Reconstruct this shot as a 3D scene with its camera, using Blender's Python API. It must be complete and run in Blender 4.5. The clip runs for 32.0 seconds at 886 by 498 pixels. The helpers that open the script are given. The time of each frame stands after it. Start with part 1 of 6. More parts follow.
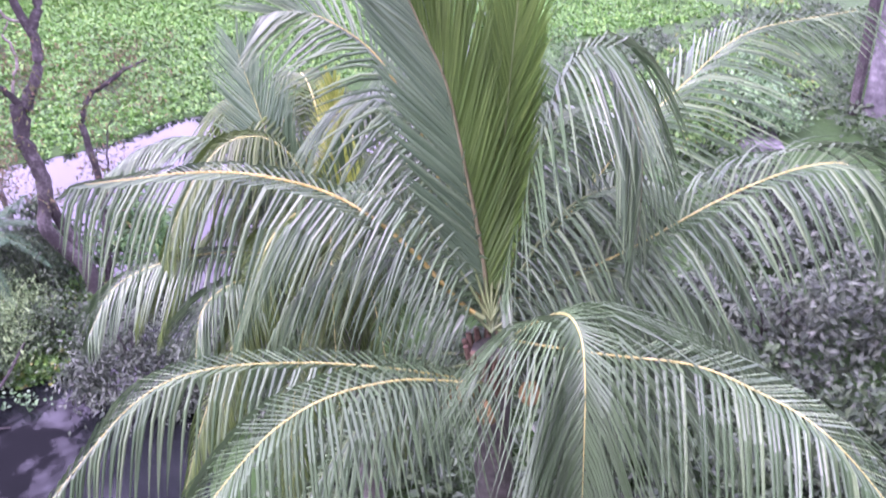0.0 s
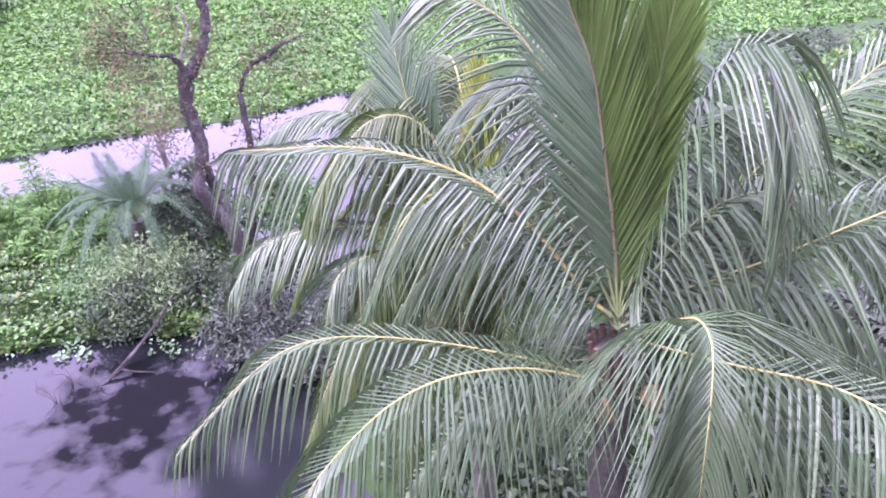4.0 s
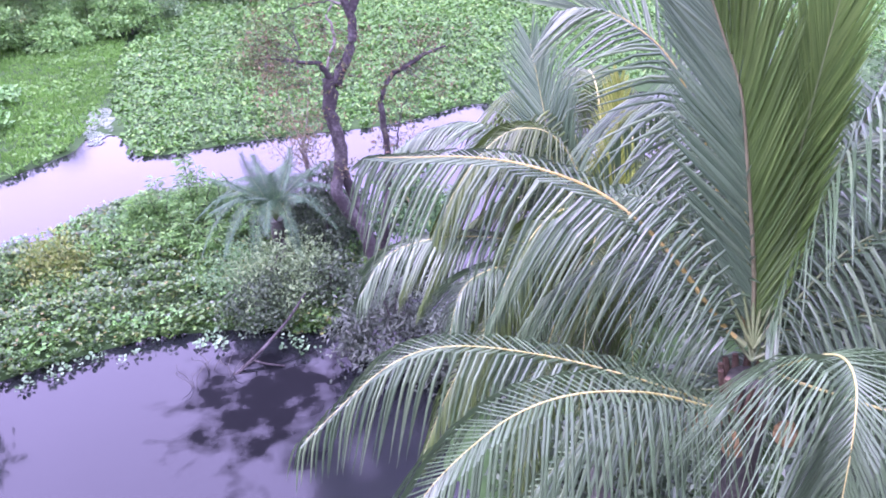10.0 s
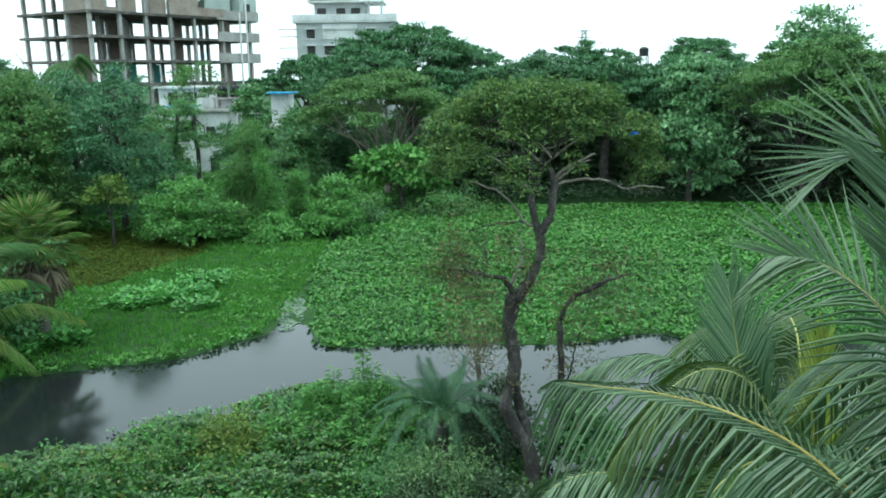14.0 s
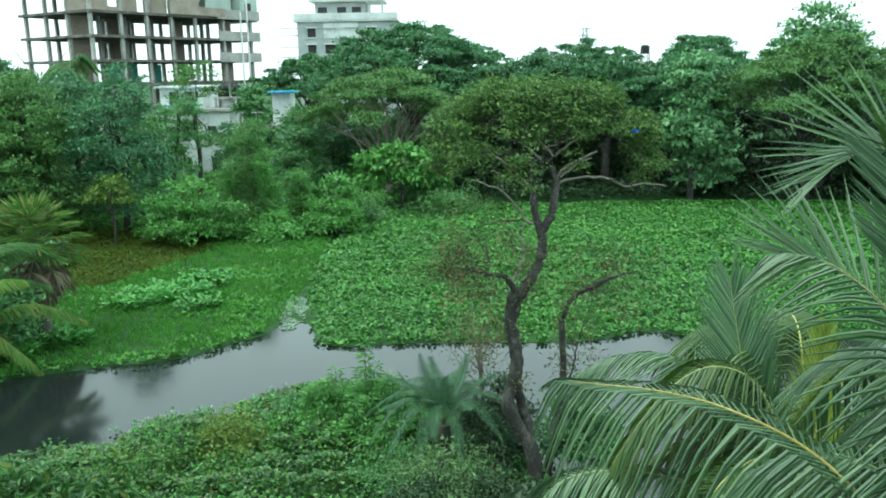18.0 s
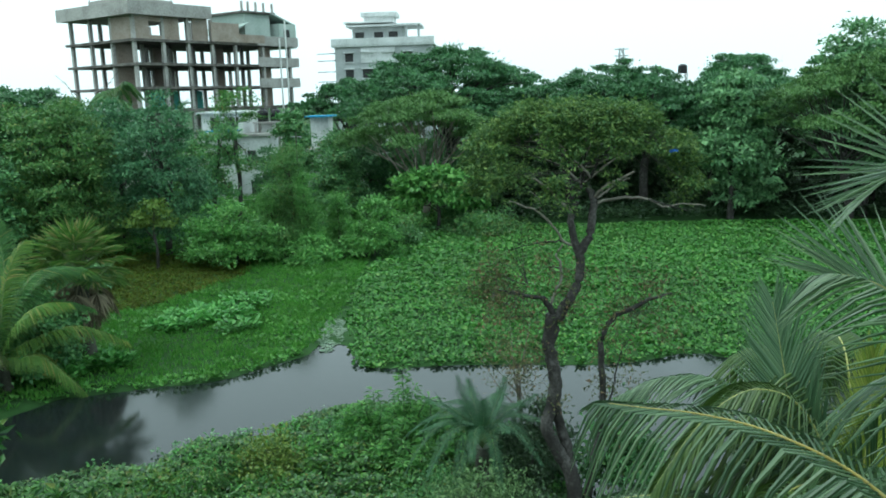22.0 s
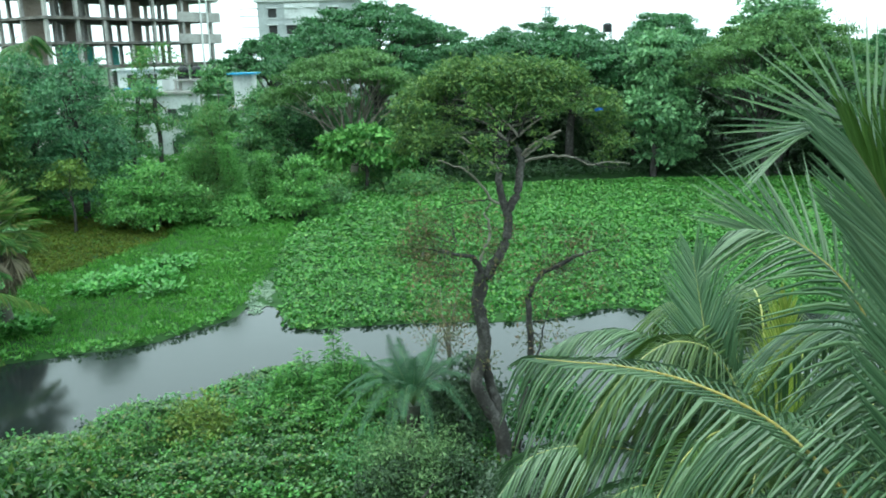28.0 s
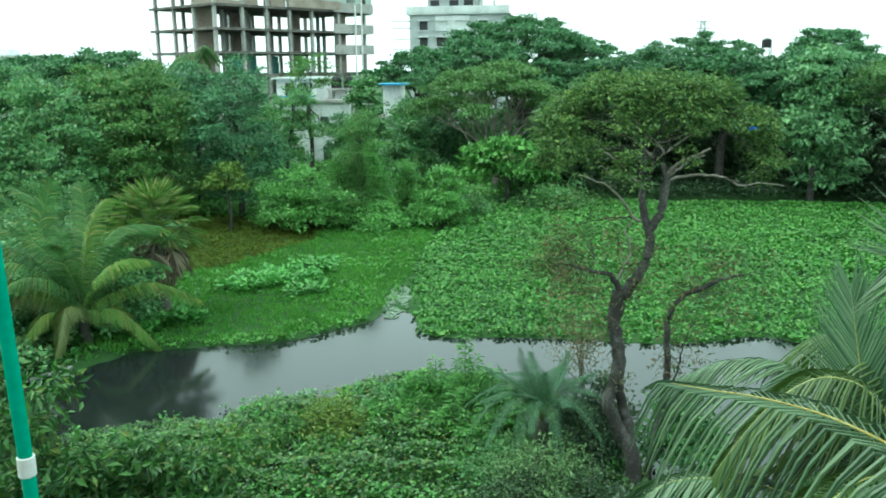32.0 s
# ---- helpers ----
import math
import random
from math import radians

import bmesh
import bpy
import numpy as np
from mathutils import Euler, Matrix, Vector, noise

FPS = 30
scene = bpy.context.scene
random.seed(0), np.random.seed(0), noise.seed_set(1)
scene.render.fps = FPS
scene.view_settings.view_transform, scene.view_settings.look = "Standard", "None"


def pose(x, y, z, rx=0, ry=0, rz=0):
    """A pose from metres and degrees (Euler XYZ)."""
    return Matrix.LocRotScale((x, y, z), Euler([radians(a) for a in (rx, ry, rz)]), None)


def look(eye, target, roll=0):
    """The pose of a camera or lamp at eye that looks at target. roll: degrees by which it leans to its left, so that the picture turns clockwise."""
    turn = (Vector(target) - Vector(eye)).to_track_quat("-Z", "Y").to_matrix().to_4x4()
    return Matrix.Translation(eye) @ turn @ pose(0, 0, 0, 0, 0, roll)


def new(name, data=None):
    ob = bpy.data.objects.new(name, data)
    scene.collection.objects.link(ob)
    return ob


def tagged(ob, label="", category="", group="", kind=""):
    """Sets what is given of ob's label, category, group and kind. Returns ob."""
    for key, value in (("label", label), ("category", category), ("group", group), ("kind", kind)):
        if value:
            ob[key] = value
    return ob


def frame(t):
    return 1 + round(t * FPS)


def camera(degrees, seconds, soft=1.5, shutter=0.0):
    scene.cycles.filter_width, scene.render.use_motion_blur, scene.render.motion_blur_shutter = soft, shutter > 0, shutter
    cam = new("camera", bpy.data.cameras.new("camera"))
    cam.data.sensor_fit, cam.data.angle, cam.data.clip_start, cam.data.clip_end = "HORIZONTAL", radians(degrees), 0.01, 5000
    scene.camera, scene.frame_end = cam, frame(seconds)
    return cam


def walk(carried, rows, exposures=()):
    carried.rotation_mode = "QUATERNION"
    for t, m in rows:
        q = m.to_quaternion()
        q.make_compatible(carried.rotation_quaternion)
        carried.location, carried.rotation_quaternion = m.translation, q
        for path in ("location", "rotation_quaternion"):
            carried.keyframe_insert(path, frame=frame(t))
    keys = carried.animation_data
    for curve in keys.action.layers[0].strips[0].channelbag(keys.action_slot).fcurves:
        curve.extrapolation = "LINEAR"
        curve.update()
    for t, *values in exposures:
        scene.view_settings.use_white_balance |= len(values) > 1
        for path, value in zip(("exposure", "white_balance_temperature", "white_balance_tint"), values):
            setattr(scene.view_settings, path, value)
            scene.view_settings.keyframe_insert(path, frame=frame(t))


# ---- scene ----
cam = camera(56.56, 32.0, soft=1.8, shutter=0.5)
PATH = [
    (0.0, pose(-0.000, 0.000, 11.000, 61.93, 2.36, -33.18)),
    (0.5, pose(-0.000, 0.000, 11.000, 59.40, 2.60, -33.91)),
    (1.0, pose(-0.000, 0.000, 11.000, 60.47, 2.76, -34.16)),
    (1.5, pose(-0.000, 0.000, 11.000, 61.27, 2.54, -31.51)),
    (2.0, pose(-0.000, 0.000, 11.000, 61.08, 3.66, -25.29)),
    (2.5, pose(-0.000, 0.000, 11.000, 61.09, 2.87, -23.38)),
    (3.0, pose(-0.000, 0.000, 11.000, 61.33, 2.50, -22.92)),
    (3.5, pose(-0.000, 0.000, 11.000, 61.39, 2.38, -22.94)),
    (5.5, pose(-0.000, 0.000, 11.000, 61.47, 1.40, -20.85)),
    (6.0, pose(-0.000, 0.000, 11.000, 60.12, 2.20, -18.97)),
    (6.5, pose(-0.000, 0.000, 11.000, 60.55, 2.88, -18.29)),
    (7.0, pose(-0.000, 0.000, 11.000, 61.33, 3.10, -18.05)),
    (7.5, pose(-0.000, 0.000, 11.000, 62.06, 3.13, -17.85)),
    (8.0, pose(-0.000, 0.000, 11.000, 62.15, 2.93, -17.04)),
    (8.5, pose(-0.000, 0.000, 11.000, 62.01, 3.16, -16.47)),
    (9.0, pose(-0.000, 0.000, 11.000, 62.02, 2.81, -15.80)),
    (9.5, pose(-0.000, 0.000, 11.000, 62.38, 2.97, -14.69)),
    (10.0, pose(-0.009, 0.000, 11.004, 62.71, 3.40, -13.35)),
    (10.5, pose(-0.031, 0.000, 11.013, 62.95, 3.01, -12.66)),
    (11.0, pose(-0.061, 0.000, 11.026, 64.65, 2.84, -11.95)),
    (11.5, pose(-0.095, 0.000, 11.039, 70.84, 1.65, -10.13)),
    (12.0, pose(-0.125, 0.000, 11.052, 74.92, 2.73, -3.76)),
    (12.5, pose(-0.147, 0.000, 11.061, 76.97, 1.25, -0.74)),
    (13.0, pose(-0.156, 0.000, 11.065, 79.10, 1.05, -0.00)),
    (13.5, pose(-0.156, 0.000, 11.065, 78.97, 0.99, 0.10)),
    (14.0, pose(-0.156, 0.000, 11.065, 78.03, 0.77, -0.07)),
    (14.5, pose(-0.156, 0.000, 11.065, 78.00, 0.88, -0.04)),
    (16.5, pose(-0.156, 0.000, 11.065, 77.75, 0.93, -0.05)),
    (17.0, pose(-0.156, 0.000, 11.065, 77.91, 0.93, 0.14)),
    (17.5, pose(-0.156, 0.000, 11.065, 77.79, 1.04, -0.06)),
    (18.0, pose(-0.156, 0.000, 11.065, 77.93, 0.99, -0.00)),
    (18.5, pose(-0.156, 0.000, 11.065, 78.12, 1.04, -0.08)),
    (19.0, pose(-0.156, 0.000, 11.065, 77.97, 1.01, -0.07)),
    (19.5, pose(-0.156, 0.000, 11.065, 78.04, 1.27, 0.37)),
    (20.0, pose(-0.156, 0.000, 11.065, 77.95, 1.52, 1.16)),
    (20.5, pose(-0.156, 0.000, 11.065, 78.68, 1.73, 1.89)),
    (21.0, pose(-0.156, 0.000, 11.065, 79.60, 1.67, 2.34)),
    (21.5, pose(-0.156, 0.000, 11.065, 79.84, 1.96, 2.54)),
    (22.0, pose(-0.156, 0.000, 11.065, 79.50, 1.78, 2.48)),
    (22.5, pose(-0.156, 0.000, 11.065, 79.35, 1.74, 3.00)),
    (23.0, pose(-0.156, 0.000, 11.065, 78.40, 1.77, 1.33)),
    (23.5, pose(-0.156, 0.000, 11.065, 79.02, 1.22, -1.16)),
    (24.0, pose(-0.156, 0.000, 11.065, 79.06, 0.64, -5.28)),
    (24.5, pose(-0.156, 0.000, 11.065, 78.99, 0.61, -7.30)),
    (26.5, pose(-0.156, 0.000, 11.065, 79.13, 1.42, -5.60)),
    (27.0, pose(-0.156, 0.000, 11.065, 77.87, 1.93, -4.39)),
    (27.5, pose(-0.156, 0.000, 11.065, 77.14, 1.92, -3.14)),
    (28.0, pose(-0.156, 0.000, 11.065, 76.54, 1.42, -2.49)),
    (28.5, pose(-0.156, 0.000, 11.065, 76.54, 1.36, 0.08)),
    (29.0, pose(-0.156, 0.000, 11.065, 76.81, 0.99, 2.35)),
    (29.5, pose(-0.156, 0.000, 11.065, 77.22, 1.30, 5.26)),
    (30.0, pose(-0.156, 0.000, 11.065, 77.05, 1.36, 8.58)),
    (30.5, pose(-0.156, 0.000, 11.065, 77.00, 1.25, 11.10)),
    (31.0, pose(-0.156, 0.000, 11.065, 77.57, 0.97, 11.64)),
    (31.5, pose(-0.156, 0.000, 11.065, 77.40, 0.43, 9.25)),
    (32.0, pose(-0.156, 0.000, 11.065, 77.57, 0.60, 7.46)),
]
EXPOSURE = [(0.0, 2.4, 5800, 78), (3.5, 2.4, 5780, 78), (6.0, 2.36, 5650, 80), (11.0, 2.35, 5300, 82), (11.6, 2.25, 5150, 78), (12.1, 2.4, 5050, 108), (12.5, 1.9, 5500, 40), (12.9, 1.45, 5620, 8), (13.4, 1.05, 5850, -13), (14.0, 0.88, 5850, -10),
            (16.5, 1.08, 6000, -17), (19.5, 1.05, 6000, -18), (21.0, 0.88, 5900, -16), (22.0, 0.55, 5850, -13), (22.8, 0.65, 5850, -12), (24.5, 0.75, 5900, -12), (26.5, 0.55, 5850, -7), (28.0, 1.22, 5900, -15), (29.0, 1.32, 5900, -18), (30.0, 1.22, 5950, -25), (32.0, 1.15, 6050, -22)]
walk(cam, PATH, EXPOSURE)


# ---- light ----
world = bpy.data.worlds.new("overcast_sky")
scene.world = world
world.use_nodes = True
wn, wl = world.node_tree.nodes, world.node_tree.links
sky = wn.new("ShaderNodeTexSky")
sky.sky_type, sky.sun_disc = "NISHITA", False
sky.sun_elevation, sky.sun_rotation = radians(59), radians(-90)
sky.dust_density, sky.air_density = 5.0, 1.5
cloud = wn.new("ShaderNodeHueSaturation")          # an even cloud cover takes the blue out
cloud.inputs["Saturation"].default_value = 0.12
veil = wn.new("ShaderNodeMixRGB")
veil.inputs["Fac"].default_value = 0.75
veil.inputs["Color2"].default_value = (9.3, 10.0, 10.8, 1)
wl.new(sky.outputs["Color"], cloud.inputs["Color"])
wl.new(cloud.outputs["Color"], veil.inputs["Color1"])
wl.new(veil.outputs["Color"], wn["Background"].inputs["Color"])
wn["Background"].inputs["Strength"].default_value = 0.11
sun_data = bpy.data.lights.new("sun", "SUN")
sun_data.energy, sun_data.angle, sun_data.color = 0.9, radians(35), (1.0, 0.97, 0.92)
sun = new("sun", sun_data)
sun.matrix_world = look((-45, 25, 75), (0, 20, 0))

# ---- materials ----


def material(name):
    m = bpy.data.materials.new(name)
    m.use_nodes = True
    return m, m.node_tree.nodes, m.node_tree.links, m.node_tree.nodes["Principled BSDF"]


def ramp(nodes, stops):
    r = nodes.new("ShaderNodeValToRGB")
    while len(r.color_ramp.elements) < len(stops):
        r.color_ramp.elements.new(0.5)
    for e, (p, c) in zip(r.color_ramp.elements, stops):
        e.position, e.color = p, (*c, 1)
    return r


def noise_node(nodes, links, scale, detail=4, coords="Object"):
    n = nodes.new("ShaderNodeTexNoise")
    n.inputs["Scale"].default_value, n.inputs["Detail"].default_value = scale, detail
    links.new(nodes.new("ShaderNodeTexCoord").outputs[coords], n.inputs["Vector"])
    return n


def leaf_material(name, dark, mid, light, old=None, share=0.04, rough=0.45, through_light=0.3, patch=0.35, gloss=0.5):
    """Leaves: each one its own shade, patches of lighter growth, and some that yellow."""
    m, n, l, b = material(name)
    geo = n.new("ShaderNodeNewGeometry")
    stops = [(0.0, dark), (0.5, mid), (0.93 - share, light)]
    if old:
        stops += [(1.0 - share, old)]
    r = ramp(n, stops)
    info = n.new("ShaderNodeObjectInfo")
    tone = noise_node(n, l, patch, 3)
    add = n.new("ShaderNodeMath")
    add.operation = "MULTIPLY_ADD"
    add.inputs[1].default_value, add.inputs[2].default_value = 0.9, 0.55
    l.new(tone.outputs["Fac"], add.inputs[0])
    rnd = n.new("ShaderNodeMath")
    rnd.operation = "MULTIPLY_ADD"
    rnd.inputs[1].default_value = 0.25
    l.new(info.outputs["Random"], rnd.inputs[0])
    l.new(add.outputs[0], rnd.inputs[2])
    l.new(geo.outputs["Random Per Island"], r.inputs["Fac"])
    mix = n.new("ShaderNodeMixRGB")
    mix.blend_type, mix.inputs["Fac"].default_value = "MULTIPLY", 1.0
    l.new(r.outputs["Color"], mix.inputs["Color1"])
    l.new(rnd.outputs[0], mix.inputs["Color2"])
    l.new(mix.outputs["Color"], b.inputs["Base Color"])
    b.inputs["Roughness"].default_value = rough
    b.inputs["Specular IOR Level"].default_value = gloss
    if through_light:
        t = n.new("ShaderNodeBsdfTranslucent")
        l.new(mix.outputs["Color"], t.inputs["Color"])
        s = n.new("ShaderNodeMixShader")
        s.inputs["Fac"].default_value = through_light
        l.new(b.outputs[0], s.inputs[1])
        l.new(t.outputs[0], s.inputs[2])
        l.new(s.outputs[0], n["Material Output"].inputs["Surface"])
    return m


def rough_material(name, a, b_, c, scale=1.5, fine=14.0, rough=0.85, bump=0.3, depth=0.02, gloss=0.3):
    """Ground, bark and masonry: stains at one scale, grain at another, with relief."""
    m, n, l, b = material(name)
    big, small = noise_node(n, l, scale, 5), noise_node(n, l, fine, 6)
    mean = n.new("ShaderNodeMath")
    mean.operation = "MULTIPLY_ADD"
    mean.inputs[1].default_value = 0.45
    l.new(small.outputs["Fac"], mean.inputs[0])
    half = n.new("ShaderNodeMath")
    half.operation, half.inputs[1].default_value = "MULTIPLY", 0.55
    l.new(big.outputs["Fac"], half.inputs[0])
    l.new(half.outputs[0], mean.inputs[2])
    r = ramp(n, [(0.33, a), (0.5, b_), (0.66, c)])
    l.new(mean.outputs[0], r.inputs["Fac"])
    l.new(r.outputs["Color"], b.inputs["Base Color"])
    b.inputs["Roughness"].default_value = rough
    b.inputs["Specular IOR Level"].default_value = gloss
    bp = n.new("ShaderNodeBump")
    bp.inputs["Strength"].default_value, bp.inputs["Distance"].default_value = bump, depth
    l.new(small.outputs["Fac"], bp.inputs["Height"])
    l.new(bp.outputs["Normal"], b.inputs["Normal"])
    return m


MAT = {}
MAT["palm_leaf"] = leaf_material("palm_leaflet", (0.034, 0.074, 0.028), (0.058, 0.115, 0.045), (0.12, 0.19, 0.085), None, 0, 0.38, 0.14, 1.2, 0.6)
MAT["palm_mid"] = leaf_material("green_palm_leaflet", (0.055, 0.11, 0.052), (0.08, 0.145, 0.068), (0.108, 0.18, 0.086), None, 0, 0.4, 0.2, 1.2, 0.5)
MAT["palm_deep"] = leaf_material("deep_green_palm_leaflet", (0.045, 0.098, 0.016), (0.06, 0.12, 0.021), (0.08, 0.145, 0.028), None, 0, 0.42, 0.22, 1.2, 0.35)
MAT["palm_young"] = leaf_material("young_palm_leaflet", (0.042, 0.08, 0.015), (0.055, 0.1, 0.019), (0.085, 0.135, 0.027), None, 0, 0.4, 0.22, 1.2)
MAT["palm_yellow"] = leaf_material("yellow_green_palm_leaflet", (0.14, 0.2, 0.03), (0.19, 0.25, 0.04), (0.26, 0.3, 0.06), None, 0, 0.45, 0.3, 1.2)
MAT["palm_far"] = leaf_material("far_palm_leaflet", (0.036, 0.098, 0.024), (0.058, 0.138, 0.032), (0.095, 0.19, 0.046), (0.19, 0.2, 0.055), 0.03, 0.5, 0.25, 0.8, 0.35)
MAT["palm_lime"] = leaf_material("lime_palm_leaflet", (0.07, 0.15, 0.024), (0.105, 0.2, 0.034), (0.16, 0.24, 0.045), (0.24, 0.23, 0.06), 0.08, 0.5, 0.25, 0.8, 0.3)
MAT["palm_old"] = leaf_material("yellowing_palm_leaflet", (0.0688, 0.1075, 0.0258), (0.1032, 0.1419, 0.03612), (0.1548, 0.172, 0.0516), None, 0, 0.45, 0.25, 0.8)
MAT["palm_dry"] = leaf_material("dry_palm_leaf", (0.1, 0.085, 0.06), (0.19, 0.165, 0.115), (0.32, 0.28, 0.2), None, 0, 0.8, 0.15, 1.0, 0.2)
MAT["date_leaf"] = leaf_material("date_palm_leaflet", (0.024, 0.07, 0.03), (0.04, 0.1, 0.044), (0.064, 0.135, 0.062), None, 0, 0.5, 0.2, 1.0, 0.35)
MAT["fan_leaf"] = leaf_material("fan_palm_blade", (0.07, 0.15, 0.03), (0.11, 0.2, 0.04), (0.17, 0.27, 0.06), (0.24, 0.24, 0.09), 0.06, 0.5, 0.25, 0.8, 0.3)
MAT["rain"] = leaf_material("rain_tree_leaf", (0.0328, 0.0936, 0.0377), (0.0515, 0.136, 0.0484), (0.0842, 0.199, 0.0646), None, 0, 0.55, 0.25, 0.7)
MAT["dark_tree"] = leaf_material("dark_tree_leaf", (0.0518, 0.1429, 0.04958), (0.09488, 0.2178, 0.07084), (0.1554, 0.3158, 0.09907), (0.148, 0.177, 0.04229), 0.02, 0.5, 0.25, 0.8)
MAT["light_tree"] = leaf_material("light_tree_leaf", (0.075, 0.165, 0.07), (0.12, 0.24, 0.1), (0.2, 0.35, 0.15), None, 0, 0.45, 0.3, 0.5, 0.4)
MAT["feather"] = leaf_material("feathery_leaf", (0.05, 0.13, 0.038), (0.09, 0.2, 0.052), (0.15, 0.28, 0.075), (0.16, 0.17, 0.05), 0.04, 0.5, 0.3, 0.5, 0.3)
MAT["umbrella"] = leaf_material("umbrella_tree_leaf", (0.042, 0.095, 0.03), (0.08, 0.15, 0.04), (0.165, 0.24, 0.062), None, 0, 0.5, 0.32, 0.35, 0.3)
MAT["rusty"] = leaf_material("sparse_olive_leaf", (0.07, 0.1, 0.035), (0.115, 0.13, 0.05), (0.16, 0.14, 0.065), (0.2, 0.14, 0.08), 0.2, 0.6, 0.3, 0.8, 0.25)
MAT["hyacinth"] = leaf_material("water_hyacinth_leaf", (0.037, 0.125, 0.018), (0.06, 0.18, 0.026), (0.105, 0.255, 0.042), (0.15, 0.275, 0.055), 0.05, 0.45, 0.22, 0.16, 0.45)
MAT["creeper"] = leaf_material("creeper_leaf", (0.02, 0.07, 0.012), (0.048, 0.135, 0.02), (0.115, 0.245, 0.04), (0.16, 0.16, 0.035), 0.02, 0.36, 0.22, 0.6, 0.55)
MAT["grass"] = leaf_material("bank_grass", (0.055, 0.17, 0.022), (0.082, 0.215, 0.032), (0.125, 0.265, 0.048), None, 0, 0.6, 0.25, 0.3, 0.2)
MAT["brown_weed"] = leaf_material("olive_water_weed", (0.05, 0.072, 0.008), (0.072, 0.092, 0.012), (0.1, 0.112, 0.018), (0.08, 0.15, 0.02), 0.12, 0.7, 0.2, 0.25, 0.15)
MAT["meadow_weed"] = leaf_material("meadow_weed_leaf", (0.058, 0.175, 0.028), (0.09, 0.23, 0.04), (0.14, 0.3, 0.056), None, 0, 0.5, 0.25, 0.3, 0.35)
MAT["silver"] = leaf_material("grey_green_shrub_leaf", (0.028, 0.048, 0.027), (0.05, 0.076, 0.043), (0.09, 0.125, 0.075), None, 0, 0.5, 0.2, 0.6)
MAT["bush"] = leaf_material("bush_leaf", (0.04284, 0.1148, 0.03451), (0.0784, 0.1855, 0.05495), (0.1288, 0.2569, 0.0784), (0.1253, 0.1491, 0.04704), 0.03, 0.45, 0.3, 0.6)
MAT["pale_shrub"] = leaf_material("pale_shrub_leaf", (0.065, 0.17, 0.04), (0.108, 0.262, 0.056), (0.18, 0.36, 0.085), None, 0, 0.45, 0.3, 0.5, 0.35)
MAT["rain_light"] = leaf_material("light_rain_tree_leaf", (0.06, 0.132, 0.04), (0.096, 0.19, 0.054), (0.145, 0.25, 0.075), None, 0, 0.55, 0.25, 0.5, 0.3)
# dull green leaf, with the shade under trees and palms in its colour
MAT["dark_shaded_leaf"] = leaf_material("dull_shade_tinted_leaf", (0.018, 0.042, 0.016), (0.032, 0.066, 0.024), (0.06, 0.105, 0.04), None, 0, 0.5, 0.2, 0.5)
MAT["yellow_leaf"] = leaf_material("yellow_green_leaf", (0.075, 0.135, 0.02), (0.12, 0.185, 0.028), (0.19, 0.24, 0.045), None, 0, 0.5, 0.25, 0.5)
MAT["mango_leaf"] = leaf_material("mango_leaf", (0.018, 0.06, 0.012), (0.036, 0.1, 0.018), (0.075, 0.17, 0.032), (0.12, 0.15, 0.03), 0.02, 0.4, 0.2, 0.6, 0.4)
MAT["arum"] = leaf_material("arum_leaf", (0.052, 0.17, 0.03), (0.085, 0.24, 0.046), (0.15, 0.34, 0.08), None, 0, 0.42, 0.25, 0.5, 0.4)
MAT["lawn"] = leaf_material("pale_lawn_blade", (0.13, 0.26, 0.07), (0.17, 0.32, 0.09), (0.22, 0.37, 0.12), None, 0, 0.6, 0.3, 0.4, 0.2)
MAT["pale_float"] = leaf_material("pale_floating_leaf", (0.06, 0.15, 0.05), (0.11, 0.22, 0.09), (0.2, 0.32, 0.17), None, 0, 0.4, 0.2, 0.6, 0.5)
MAT["olive_tree"] = leaf_material("olive_tree_leaf", (0.056, 0.14, 0.03808), (0.09184, 0.196, 0.05152), (0.1456, 0.2632, 0.07168), (0.1792, 0.2128, 0.056), 0.03, 0.5, 0.28, 0.4, 0.3)
MAT["blue_tree"] = leaf_material("blue_green_tree_leaf", (0.039, 0.117, 0.052), (0.0676, 0.1716, 0.0728), (0.117, 0.247, 0.1014), None, 0, 0.5, 0.25, 0.6, 0.4)
MAT["lime_leaf"] = leaf_material("lime_green_leaf", (0.07, 0.13, 0.022), (0.105, 0.175, 0.03), (0.16, 0.23, 0.045), None, 0, 0.5, 0.28, 0.5, 0.3)
MAT["pale_feather"] = leaf_material("pale_feathery_leaf", (0.07, 0.135, 0.052), (0.12, 0.205, 0.078), (0.2, 0.3, 0.125), None, 0, 0.5, 0.32, 0.6, 0.35)
MAT["bark"] = rough_material("dark_wet_bark", (0.022, 0.02, 0.018), (0.045, 0.041, 0.037), (0.12, 0.113, 0.105), 2.5, 14, 0.85, 0.7, 0.04)
MAT["pale_bark"] = rough_material("pale_bark", (0.13, 0.115, 0.09), (0.2, 0.18, 0.15), (0.3, 0.28, 0.24), 2.0, 16, 0.85, 0.4)
MAT["palm_bark"] = rough_material("palm_bark", (0.045, 0.046, 0.036), (0.08, 0.082, 0.064), (0.14, 0.135, 0.11), 2.0, 20, 0.9, 0.5)
MAT["rachis"] = rough_material("pale_midrib", (0.33, 0.32, 0.09), (0.43, 0.41, 0.13), (0.5, 0.48, 0.2), 3.0, 30, 0.5, 0.1, 0.004, 0.4)
MAT["rachis_gold"] = rough_material("golden_midrib", (0.26, 0.21, 0.05), (0.34, 0.28, 0.07), (0.42, 0.36, 0.12), 3.0, 30, 0.5, 0.1, 0.004, 0.4)
